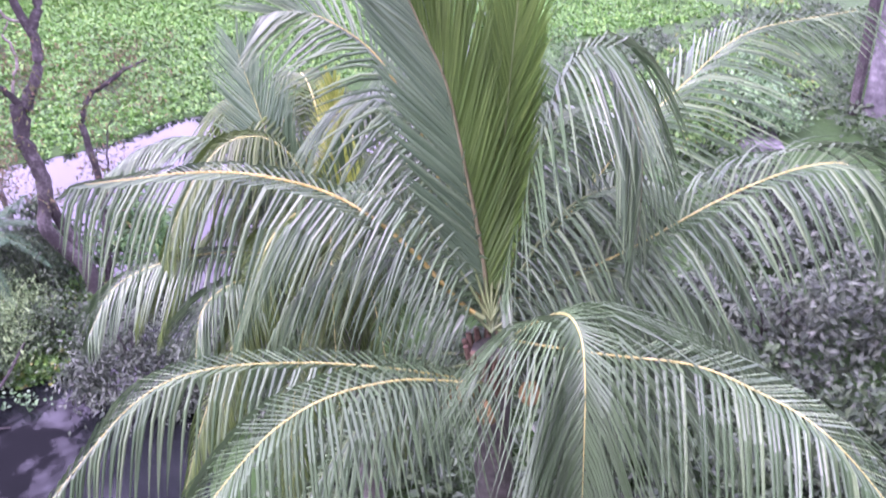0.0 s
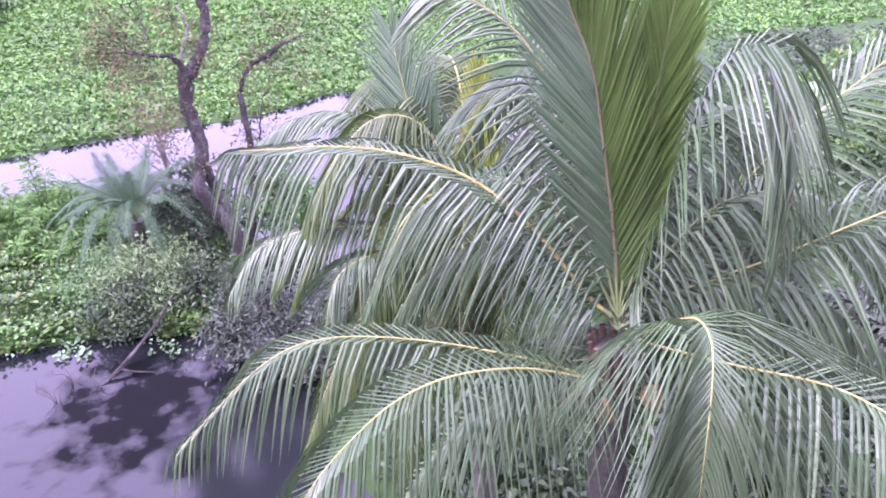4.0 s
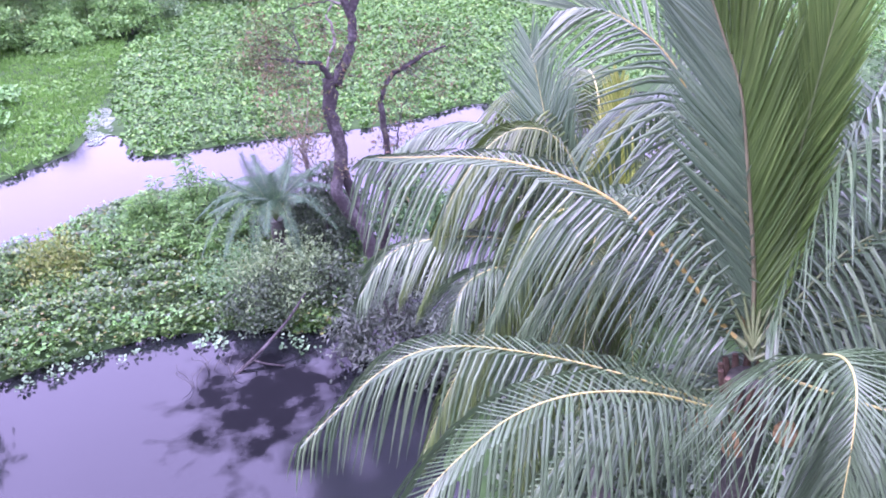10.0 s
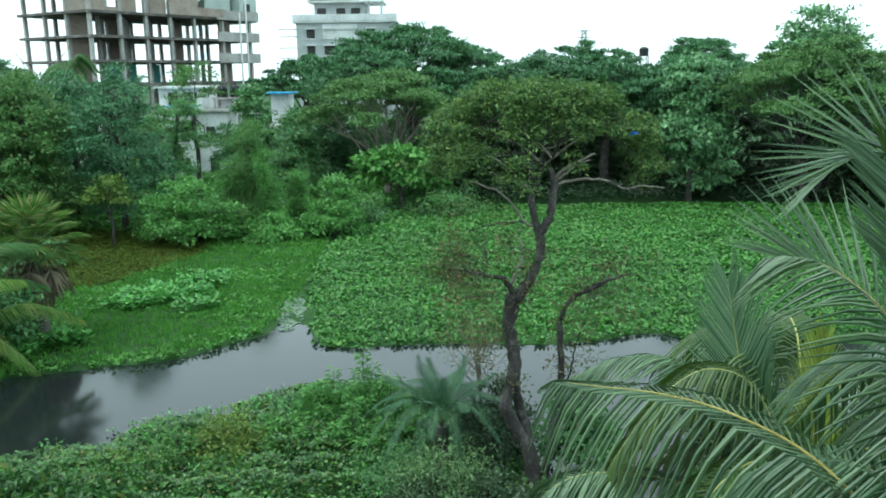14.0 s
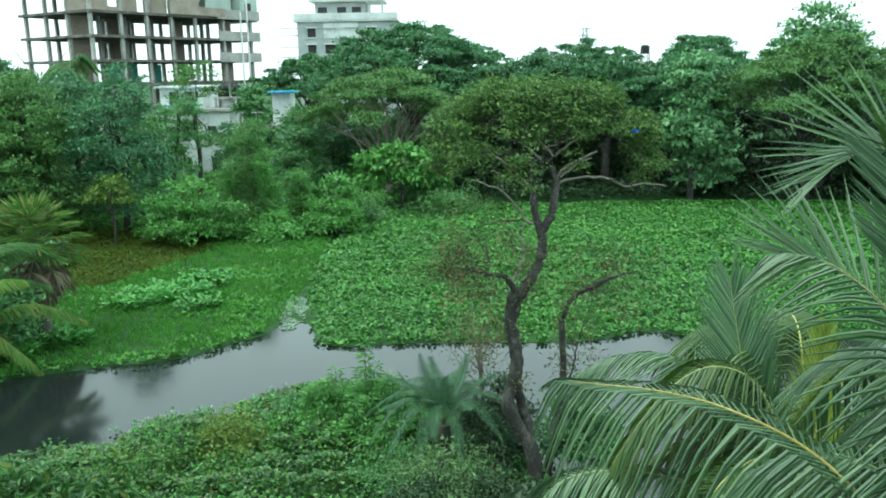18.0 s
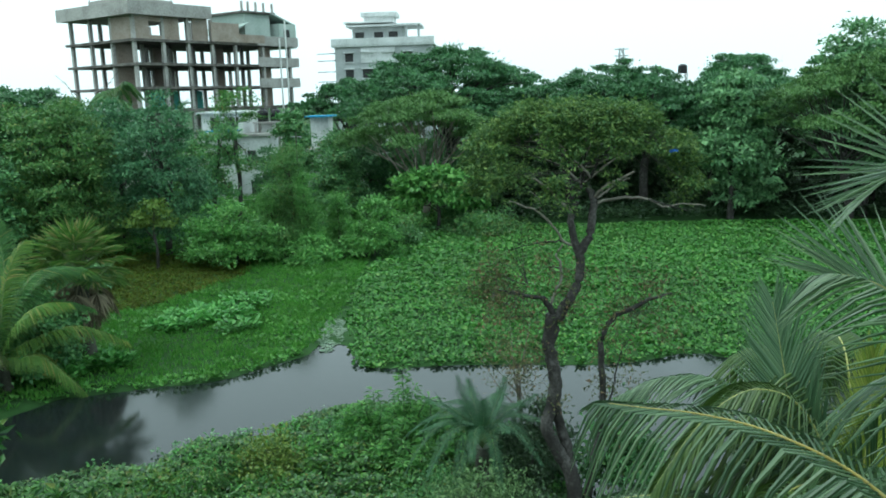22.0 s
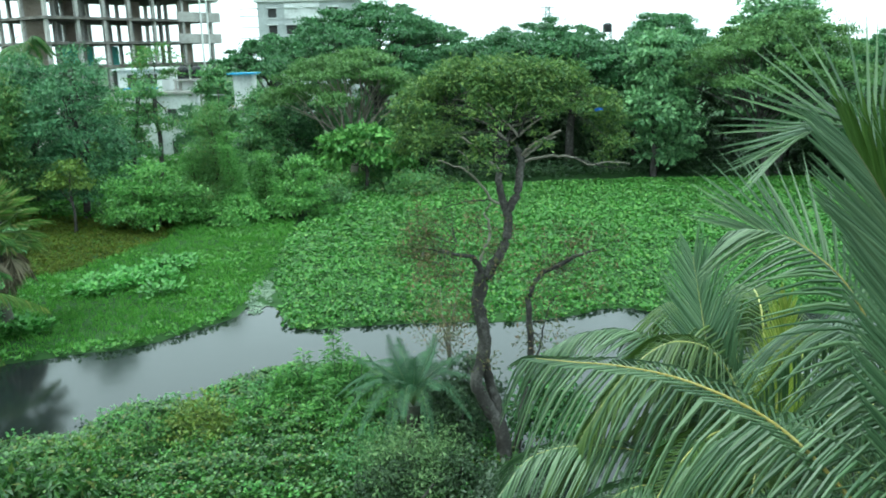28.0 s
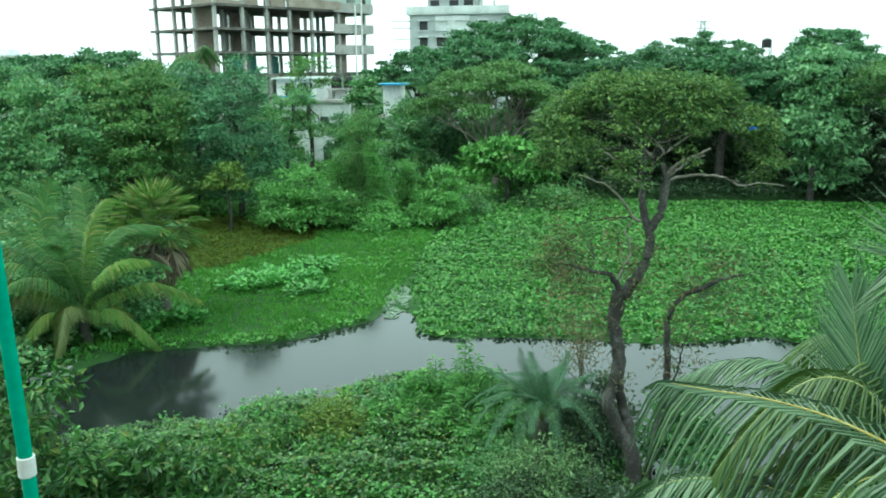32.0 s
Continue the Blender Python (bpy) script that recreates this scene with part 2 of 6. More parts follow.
MAT["rachis_olive"] = rough_material("olive_brown_midrib", (0.1, 0.1, 0.045), (0.14, 0.14, 0.065), (0.19, 0.18, 0.09), 3.0, 30, 0.5, 0.1, 0.004, 0.4)
MAT["rachis_green"] = rough_material("green_midrib", (0.09, 0.14, 0.04), (0.12, 0.18, 0.06), (0.17, 0.22, 0.08), 3.0, 30, 0.45, 0.1, 0.004, 0.5)
MAT["fibre"] = rough_material("brown_sheath_fibre", (0.07, 0.045, 0.03), (0.13, 0.09, 0.055), (0.22, 0.155, 0.1), 6.0, 40, 0.9, 0.6, 0.01)
MAT["soil"] = rough_material("green_soil", (0.0165, 0.04675, 0.0088), (0.0231, 0.06325, 0.0121), (0.033, 0.07975, 0.0165), 0.25, 3.0, 0.95, 0.5, 0.1)
MAT["concrete"] = rough_material("weathered_concrete", (0.24, 0.225, 0.21), (0.37, 0.355, 0.335), (0.48, 0.46, 0.44), 0.5, 5.0, 0.9, 0.2)
# stained concrete, darker all over than that of the columns
MAT["slab"] = rough_material("dark_stained_slab", (0.05, 0.045, 0.04), (0.12, 0.11, 0.1), (0.26, 0.24, 0.22), 0.7, 5.0, 0.9, 0.2)
MAT["brickwork"] = rough_material("raw_brickwork", (0.22, 0.175, 0.145), (0.33, 0.275, 0.23), (0.42, 0.365, 0.32), 0.6, 6.0, 0.9, 0.3)
MAT["mint"] = rough_material("mint_painted_plaster", (0.34, 0.41, 0.37), (0.43, 0.5, 0.46), (0.52, 0.58, 0.54), 0.4, 5.0, 0.85, 0.1)
MAT["white_plaster"] = rough_material("stained_white_plaster", (0.5, 0.51, 0.5), (0.66, 0.67, 0.66), (0.76, 0.77, 0.77), 0.5, 4.0, 0.85, 0.1)
MAT["grey_plaster"] = rough_material("grey_plaster", (0.33, 0.35, 0.35), (0.43, 0.45, 0.45), (0.52, 0.54, 0.54), 0.5, 4.0, 0.9, 0.1)
MAT["stained_wall"] = rough_material("mildewed_wall", (0.035, 0.036, 0.036), (0.13, 0.132, 0.13), (0.3, 0.3, 0.29), 0.45, 4.0, 0.9, 0.2)
MAT["dark_void"] = rough_material("dark_opening", (0.03, 0.03, 0.03), (0.04, 0.04, 0.04), (0.05, 0.05, 0.05), 1, 5, 0.6, 0.0)
MAT["blue_sheet"] = rough_material("blue_roof_sheet", (0.03, 0.22, 0.45), (0.04, 0.3, 0.55), (0.08, 0.36, 0.6), 1, 6, 0.5, 0.1)
MAT["blue_scrap"] = rough_material("blue_plastic_scrap", (0.02, 0.07, 0.25), (0.03, 0.1, 0.33), (0.05, 0.14, 0.4), 4, 20, 0.5, 0.1)
MAT["teal_net"] = rough_material("teal_safety_net", (0.1, 0.45, 0.42), (0.16, 0.55, 0.5), (0.25, 0.62, 0.58), 1, 6, 0.8, 0.1)
MAT["tank_plastic"] = rough_material("black_tank_plastic", (0.012, 0.012, 0.013), (0.018, 0.018, 0.02), (0.03, 0.03, 0.032), 1, 6, 0.45, 0.1)
MAT["pole_paint"] = rough_material("green_pole_paint", (0.01, 0.27, 0.17), (0.012, 0.33, 0.21), (0.02, 0.38, 0.25), 4, 40, 0.35, 0.08, 0.002, 0.5)
MAT["white_tape"] = rough_material("white_plastic_band", (0.6, 0.6, 0.58), (0.7, 0.7, 0.68), (0.78, 0.78, 0.76), 8, 60, 0.5, 0.1, 0.002)
MAT["steel"] = rough_material("galvanised_steel", (0.3, 0.31, 0.32), (0.4, 0.41, 0.42), (0.5, 0.5, 0.5), 2, 20, 0.5, 0.1)
MAT["white_pipe"] = rough_material("white_drain_pipe", (0.65, 0.65, 0.63), (0.75, 0.75, 0.73), (0.8, 0.8, 0.8), 2, 20, 0.4, 0.05)
MAT["algae"] = rough_material("pale_algae_scum", (0.09, 0.15, 0.09), (0.15, 0.21, 0.14), (0.24, 0.3, 0.21), 1.5, 8, 0.7, 0.1)
MAT["coconut"] = rough_material("coconut_husk", (0.2, 0.16, 0.05), (0.28, 0.2, 0.08), (0.34, 0.22, 0.1), 6, 30, 0.6, 0.2, 0.004)

m, n, l, b = material("pond_water")
mud = noise_node(n, l, 0.12, 3)
r = ramp(n, [(0.35, (0.008, 0.0105, 0.0105)), (0.65, (0.012, 0.015, 0.015))])
l.new(mud.outputs["Fac"], r.inputs["Fac"])
# a bed of drowned weed at the surface by the strip, painted dark
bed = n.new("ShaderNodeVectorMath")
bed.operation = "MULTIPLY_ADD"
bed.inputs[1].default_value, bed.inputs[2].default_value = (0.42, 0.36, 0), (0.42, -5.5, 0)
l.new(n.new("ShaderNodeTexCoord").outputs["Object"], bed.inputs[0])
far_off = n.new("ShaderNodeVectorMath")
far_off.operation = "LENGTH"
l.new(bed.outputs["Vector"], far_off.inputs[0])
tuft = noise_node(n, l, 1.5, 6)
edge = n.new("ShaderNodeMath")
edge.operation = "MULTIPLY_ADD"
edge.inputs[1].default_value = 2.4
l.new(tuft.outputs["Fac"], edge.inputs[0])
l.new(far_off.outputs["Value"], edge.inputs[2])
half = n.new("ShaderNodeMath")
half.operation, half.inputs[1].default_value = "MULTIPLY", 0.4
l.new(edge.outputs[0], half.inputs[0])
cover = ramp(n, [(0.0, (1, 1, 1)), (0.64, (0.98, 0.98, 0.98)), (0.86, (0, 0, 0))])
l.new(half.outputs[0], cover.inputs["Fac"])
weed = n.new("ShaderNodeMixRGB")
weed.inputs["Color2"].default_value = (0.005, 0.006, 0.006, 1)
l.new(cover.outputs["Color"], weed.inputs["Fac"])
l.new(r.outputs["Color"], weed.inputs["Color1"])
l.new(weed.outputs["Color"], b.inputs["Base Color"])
# the same mask paints the sky's reflection out of the patch
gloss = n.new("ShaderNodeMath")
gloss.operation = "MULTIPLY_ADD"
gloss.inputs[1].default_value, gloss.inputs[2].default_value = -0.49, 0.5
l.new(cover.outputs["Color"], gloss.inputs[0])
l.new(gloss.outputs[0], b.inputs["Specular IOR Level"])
b.inputs["Roughness"].default_value, b.inputs["IOR"].default_value = 0.1, 1.46
w1, w2 = noise_node(n, l, 2.2, 3), noise_node(n, l, 11.0, 2)
swell = n.new("ShaderNodeMath")
swell.operation = "MULTIPLY_ADD"
swell.inputs[1].default_value = 0.16
l.new(w2.outputs["Fac"], swell.inputs[0])
l.new(w1.outputs["Fac"], swell.inputs[2])
bp = n.new("ShaderNodeBump")
bp.inputs["Strength"].default_value, bp.inputs["Distance"].default_value = 0.12, 0.02
l.new(swell.outputs[0], bp.inputs["Height"])
l.new(bp.outputs["Normal"], b.inputs["Normal"])
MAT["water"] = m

# ---- building blocks ----
rng = np.random.default_rng(7)
Z = np.array((0.0, 0.0, 1.0))


def unit(v):
    v = np.asarray(v, float)
    return v / (np.linalg.norm(v, axis=-1, keepdims=True) + 1e-9)


class Geo:
    """Collects vertices and faces (triangles and quads) for one mesh."""

    def __init__(self):
        self.v, self.f, self.n = [], [], 0

    def add(self, verts, faces):
        """verts: (k, 3); faces: (m, 3) or (m, 4), counted from this call's first vertex."""
        verts, faces = np.asarray(verts, float), np.asarray(faces, int)
        self.v.append(verts)
        self.f.append(faces + self.n)
        self.n += len(verts)
        return self

    def tube(self, points, radii, sides=7, cap=True):
        p = np.asarray(points, float)
        r = np.interp(np.linspace(0, 1, len(p)), np.linspace(0, 1, len(np.atleast_1d(radii))), np.atleast_1d(radii))
        t = unit(np.gradient(p, axis=0))
        a = unit(np.cross(t, np.where(np.abs(t[:, 2:3]) > 0.9, [[1.0, 0, 0]], [[0, 0, 1.0]])))
        c = np.cross(t, a)
        ang = np.linspace(0, 2 * np.pi, sides, endpoint=False)
        ring = p[:, None] + r[:, None, None] * (a[:, None] * np.cos(ang)[None, :, None] + c[:, None] * np.sin(ang)[None, :, None])
        k, s = len(p), sides
        i, j = np.meshgrid(np.arange(k - 1), np.arange(s), indexing="ij")
        q = np.stack([i * s + j, i * s + (j + 1) % s, (i + 1) * s + (j + 1) % s, (i + 1) * s + j], -1).reshape(-1, 4)
        self.add(ring.reshape(-1, 3), q)
        if cap:
            for row, flip in ((ring[0], True), (ring[-1], False)):
                fan = np.array([(0, x, x + 1) for x in range(1, s - 1)])
                self.add(row, fan[:, ::-1] if not flip else fan)
        return self

    def box(self, centre, size, turn=0.0):
        x, y, z = np.asarray(size, float) / 2
        v = np.array([(sx * x, sy * y, sz * z) for sx in (-1, 1) for sy in (-1, 1) for sz in (-1, 1)])
        c, s = math.cos(turn), math.sin(turn)
        v = v @ np.array([[c, s, 0], [-s, c, 0], [0, 0, 1]]) + np.asarray(centre, float)
        return self.add(v, [(0, 1, 3, 2), (4, 6, 7, 5), (0, 4, 5, 1), (2, 3, 7, 6), (0, 2, 6, 4), (1, 5, 7, 3)])

    def mesh(self, name, mat, smooth=False):
        me = bpy.data.meshes.new(name)
        v = np.concatenate(self.v)
        idx = np.concatenate([f.ravel() for f in self.f])
        sizes = np.concatenate([np.full(len(f), f.shape[1]) for f in self.f])
        me.vertices.add(len(v))
        me.vertices.foreach_set("co", v.ravel())
        me.loops.add(len(idx))
        me.loops.foreach_set("vertex_index", idx.astype(np.int32))
        me.polygons.add(len(sizes))
        me.polygons.foreach_set("loop_start", np.r_[0, np.cumsum(sizes)[:-1]].astype(np.int32))
        me.update(calc_edges=True)
        me.validate()
        me.polygons.foreach_set("use_smooth", np.full(len(me.polygons), smooth))
        me.materials.append(MAT[mat])
        return me


def part(name, geo, mat, parent, label="", smooth=False, kind=""):
    ob = new(name, geo.mesh(name, mat, smooth))
    ob.parent = parent
    return tagged(ob, label, kind=kind)


def thing(name, place, label, category, group="", kind=""):
    ob = new(name)
    ob.empty_display_size = 0.2
    ob.location = place
    return tagged(ob, label, category, group, kind)


def curve(points, n):
    """A smooth line through the points (Catmull-Rom), n samples."""
    p = np.asarray(points, float)
    p = np.vstack([2 * p[0] - p[1], p, 2 * p[-1] - p[-2]])
    out = []
    for u in np.linspace(0, len(p) - 3 - 1e-6, n):
        k = int(u)
        t = u - k
        a, b, c, d = p[k : k + 4]
        out.append(0.5 * (2 * b + (c - a) * t + (2 * a - 5 * b + 4 * c - d) * t * t + (3 * b - a - 3 * c + d) * t ** 3))
    return np.array(out)


def leaves(geo, at, axis, normal, length, width, fold=0.18, blunt=False, fine=False):
    """One small folded blade at each point."""
    axis = unit(axis)
    side = unit(np.cross(normal, axis))
    up = np.cross(axis, side)
    L, W = np.broadcast_to(length, len(at))[:, None], np.broadcast_to(width, len(at))[:, None]
    if fine:
        v = np.stack([at - side * W * 0.5, at + axis * L, at + side * W * 0.5 + up * W * fold], 1)
        f = np.array([(0, 2, 1)])
    elif blunt:
        v = np.stack([at, at + axis * L * 0.35 + side * W * 0.5 + up * W * fold, at + axis * L * 0.8 + side * W * 0.42 + up * W * fold, at + axis * L,
                      at + axis * L * 0.8 - side * W * 0.42 + up * W * fold, at + axis * L * 0.35 - side * W * 0.5 + up * W * fold], 1)
        f = np.array([(0, 3, 2, 1), (0, 5, 4, 3)])
    else:
        v = np.stack([at, at + axis * L * 0.45 + side * W * 0.5 + up * W * fold, at + axis * L - up * L * 0.12, at + axis * L * 0.45 - side * W * 0.5 + up * W * fold], 1)
        f = np.array([(0, 2, 1), (0, 3, 2)])
    k = v.shape[1]
    geo.add(v.reshape(-1, 3), (f[None] + k * np.arange(len(at))[:, None, None]).reshape(-1, f.shape[1]))
    return geo


def sphere_points(n, low=-1.0):
    z = rng.uniform(low, 1, n)
    a = rng.uniform(0, 2 * np.pi, n)
    s = np.sqrt(1 - z * z)
    return np.stack([s * np.cos(a), s * np.sin(a), z], 1)


def crown(blobs, n, size, clump=12, low=-0.45, spread=0.5, hang=0.25, slim=0.5, depth=0.16, fine=False, flat=0.38):
    """Leaves in tufts over the outside of some rounded masses: (x, y, z, rx, ry, rz) each."""
    b = np.asarray(blobs, float)
    area = b[:, 3] * b[:, 4] + b[:, 3] * b[:, 5]
    m = max(1, n // clump)
    which = rng.choice(len(b), m, p=area / area.sum())
    out = sphere_points(m, low)
    bump = 1 + 0.2 * np.sin(out[:, 0] * 5 + which) * np.cos(out[:, 1] * 6 + 2 * which) + 0.08 * np.sin(out[:, 2] * 9 + 3 * which) - np.abs(rng.normal(0, depth, m))
    bump = np.clip(bump, 0.55, 1.08)
    c = b[which, :3] + out * b[which, 3:] * bump[:, None]
    inside = np.zeros(m, bool)
    for k in range(len(b)):
        inside |= (np.sum(((c - b[k, :3]) / b[k, 3:]) ** 2, 1) < 0.5) & (which != k)
    c, out = c[~inside], out[~inside]
    m = len(c)
    at = np.repeat(c, clump, 0) + rng.normal(0, spread, (m * clump, 3)) * np.repeat(rng.uniform(0.6, 1.35, (m, 1)), clump, 0) * (1, 1, flat if fine else 0.55)
    o = np.repeat(out, clump, 0)
    normal = unit(o * 0.5 + Z * 0.8 + rng.normal(0, 0.45, o.shape))
    axis = unit(o * 0.6 + rng.normal(0, 0.7, o.shape) - Z * hang)
    L = size * rng.uniform(0.7, 1.35, len(at))
    return leaves(Geo(), at, axis, normal, L, L * slim, fine=fine), c


def limb_points(a, b, sag, n=7, wobble=0.12):
    a, b = np.asarray(a, float), np.asarray(b, float)
    d = np.linalg.norm(b - a)
    mid = (a + b) / 2 + Z * sag * d + rng.normal(0, wobble * d * 0.5, 3)
    return curve([a, a * 0.6 + mid * 0.4 + rng.normal(0, wobble * d * 0.2, 3), mid, b], n)


def tree(name, base, trunk, r0, blobs, n, size, leaf, label, group="", bark="bark", clump=70, low=-0.45, spread=0.5, hang=0.25, slim=0.5, twigs=5, category="tree", depth=0.16, sag=0.04, fine=True, flat=0.38):
    """trunk: points above the base; the limbs run from its upper part into the crown's masses. Places are relative to the base."""
    n, size, slim = int(n * (4.2 if fine else 2.0)), size * (0.8 if fine else 0.95), slim * 1.25
    t = thing(name, base, label, category, group)
    line = curve([(0, 0, -0.3), *trunk], 4 * len(trunk) + 4)
    g = Geo().tube(line, [r0 * 1.25, r0, r0 * 0.55], 8)
    part("trunk", g, bark, t, smooth=True)
    leafy, tufts = crown(blobs, n, size, clump, low, spread, hang, slim, depth, fine, flat)
    for k, bl in enumerate(blobs):
        if category in ("shrub", "bush") and k >= 8:
            break
        start = line[int(len(line) * (0.6 + 0.39 * (k % 3) / 2)) - 1]
        end = np.array(bl[:3]) - (0, 0, bl[5] * 0.25)
        g = Geo()
        main = limb_points(start, end, sag)
        rl = r0 * 0.42
        g.tube(main, [rl, rl * 0.4], 6)
        near = tufts[np.argsort(np.linalg.norm((tufts - bl[:3]) / bl[3:], axis=1) + rng.uniform(0, 0.8, len(tufts)))[:twigs]]
        for q in near:
            g.tube(limb_points(main[rng.integers(3, 7)], q, 0.03, 5), [rl * 0.4, rl * 0.12], 3, False)
        part("limb", g, bark, t, smooth=True)
    part("crown", leafy, leaf, t)
    return t

# ---- ground and water ----


def inside(poly, x, y):
    poly = np.asarray(poly, float)
    hit = np.zeros(x.shape, bool)
    for (ax, ay), (bx, by) in zip(poly, np.roll(poly, -1, 0)):
        hit ^= ((ay > y) != (by > y)) & (x < (bx - ax) * (y - ay) / (by - ay + 1e-12) + ax)
    return hit


def edge_distance(poly, x, y):
    poly = np.asarray(poly, float)
    best = np.full(x.shape, 1e9)
    for (ax, ay), (bx, by) in zip(poly, np.roll(poly, -1, 0)):
        dx, dy = bx - ax, by - ay
        u = np.clip(((x - ax) * dx + (y - ay) * dy) / (dx * dx + dy * dy), 0, 1)
        best = np.minimum(best, np.hypot(x - ax - u * dx, y - ay - u * dy))
    return np.where(inside(poly, x, y), best, -best)


POND = [(-19.4, 24.2), (-19.2, 25.8), (-17.8, 27.6), (-16.6, 29.6), (-14.2, 30.4), (-12.2, 30.9), (-10.7, 31.7), (-9.4, 33.1), (-8.1, 34.6), (-7.3, 37.2),
        (-6.3, 35.4), (-5.8, 33.2), (-4.6, 32.6), (-2.0, 32.9), (1.3, 33.0), (4.0, 32.6), (6.3, 33.1), (8.4, 34.0), (10.5, 33.2), (14, 33.4), (22, 30), (20, 27),
        (12, 25), (7, 22), (4.4, 18), (3.0, 15.2), (2.2, 12), (3, 8), (3, 4.5), (-24, 4.5), (-24, 12), (-19, 19)]
STRIP = [(-20, 17.5), (-16.5, 20.4), (-14.2, 21.8), (-12.1, 23.0), (-10.6, 23.1), (-10.0, 24.4), (-9.2, 25.2), (-7.4, 25.9), (-6.2, 27.2), (-4.6, 28.2), (-2.6, 28.0), (-1.0, 27.2),
         (0.6, 25.6), (1.5, 23.6), (2.4, 21.6), (2.5, 20.0), (1.3, 19.0), (0.5, 17.4), (-0.7, 18.1), (-2.0, 18.5), (-3.7, 18.7), (-5.0, 18.5), (-7.5, 17.8), (-12, 16.2), (-22, 12.5)]
FIELD = [(-6.4, 36.8), (-6.0, 35.3), (-5.6, 33.2), (-4.6, 32.7), (-2.0, 33.0), (1.3, 33.1), (4.0, 32.7), (6.3, 33.2), (8.4, 34.1), (10.5, 33.3), (14, 33.5), (24, 33), (40, 31), (42, 45), (33, 66.5),
         (20, 68.3), (9, 68), (-0.5, 69), (-6, 66.5), (-7.2, 58), (-7.6, 50), (-7.6, 42)]


def height(x, y):
    """The lie of the land over the water's level."""
    wet = np.minimum(edge_distance(POND, x, y), -edge_distance(STRIP, x, y))
    z = np.clip(-wet * 0.5, -1.2, 0.12)
    far = np.clip((y - 62) / 30, 0, 1) * 0.9 * (np.abs(x) < 1e6)
    return z + far * far * (3 - 2 * far) + 0.05 * np.sin(x * 1.3) * np.cos(y * 1.1)


gx = np.r_[-2500, -900, -300, -150, -90, np.arange(-60, 60.1, 0.75), 90, 150, 300, 900, 2500]
gy = np.r_[-2500, -600, -150, -40, -10, np.arange(0, 80.1, 0.6), 90, 110, 150, 300, 900, 2500]
X, Y = np.meshgrid(gx, gy, indexing="ij")
HZ = height(X, Y)
nx, ny = X.shape
i, j = np.meshgrid(np.arange(nx - 1), np.arange(ny - 1), indexing="ij")
quads = np.stack([i * ny + j, (i + 1) * ny + j, (i + 1) * ny + j + 1, i * ny + j + 1], -1).reshape(-1, 4)
ground = part("ground", Geo().add(np.stack([X, Y, HZ], -1).reshape(-1, 3), quads), "soil", None, "damp green ground round an overgrown pond", True, "structure")
wg = Geo()
wx, wy = np.meshgrid(np.linspace(-26, 26, 60), np.linspace(4, 40, 40), indexing="ij")
i, j = np.meshgrid(np.arange(59), np.arange(39), indexing="ij")
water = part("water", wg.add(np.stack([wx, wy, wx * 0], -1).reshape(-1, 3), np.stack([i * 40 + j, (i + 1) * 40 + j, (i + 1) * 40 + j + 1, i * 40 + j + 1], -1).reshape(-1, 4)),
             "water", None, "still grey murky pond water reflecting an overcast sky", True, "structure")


def scatter(poly, n, keep=None, grow=0.0):
    """Random places inside an outline."""
    p = np.asarray(poly, float)
    lo, hi = p.min(0), p.max(0)
    q = rng.uniform(lo, hi, (int(n * 4), 2))
    q = q[edge_distance(poly, q[:, 0], q[:, 1]) > -grow]
    if keep is not None:
        q = q[keep(q[:, 0], q[:, 1])]
    return q[:n]


def rosettes(name, spots, base_z, per, size, tall, mat, label, blunt=True, open_=0.8, width=0.75):
    """Low plants: a ring of stalked leaves at each spot."""
    k = len(spots)
    a = rng.uniform(0, 2 * np.pi, (k, per))
    out = np.stack([np.cos(a), np.sin(a), np.zeros_like(a)], -1)
    scale = rng.uniform(0.65, 1.3, (k, 1, 1)) * np.asarray(size).reshape(-1, 1, 1)
    root = np.concatenate([spots, np.reshape(base_z, (-1, 1)) * np.ones((k, 1))], 1)[:, None]
    lift = rng.uniform(0.25, 1.0, (k, per, 1)) * tall
    at = root + out * scale * rng.uniform(0.2, 0.9, (k, per, 1)) + Z * lift
    axis = unit(out * open_ + Z * rng.uniform(-0.15, 0.75, (k, per, 1)) + rng.normal(0, 0.2, out.shape))
    normal = unit(Z * 0.9 - out * 0.25 + rng.normal(0, 0.35, out.shape))
    L = (scale * rng.uniform(0.7, 1.2, (k, per, 1))).ravel()
    g = leaves(Geo(), at.reshape(-1, 3), axis.reshape(-1, 3), normal.reshape(-1, 3), L, L * width, 0.16, blunt)
    return part(name, g, mat, None, label, kind="stuff")


def blades(name, spots, base_z, per, tall, mat, label, thick=0.03, lean=0.4):
    k = len(spots)
    root = np.repeat(np.concatenate([spots, np.reshape(base_z, (-1, 1)) * np.ones((k, 1))], 1), per, 0)
    root[:, :2] += rng.normal(0, 0.12, (k * per, 2))
    axis = unit(Z + rng.normal(0, lean, (k * per, 3)) * (1, 1, 0.2))
    L = tall * rng.uniform(0.5, 1.3, k * per)
    g = leaves(Geo(), root, axis, rng.normal(0, 1, (k * per, 3)) * (1, 1, 0.3), L, thick, 0.1)
    return part(name, g, mat, None, label, kind="stuff")


def patchy(x, y, s, seed=0.0):
    """A soft pattern from 0 to 1 for the density of weeds."""
    return 0.5 + 0.25 * (np.sin(x * s + seed) + np.sin(y * s * 1.3 + 1.7 * seed + np.sin(x * s * 0.6)))


def scum_spot(x, y):
    return np.hypot((x + 7.35 + 0.1 * (y - 37.5)) / 0.62, (y - 37.6) / 2.3) < 0.7 + 0.6 * patchy(x, y, 3.3, 1.5)


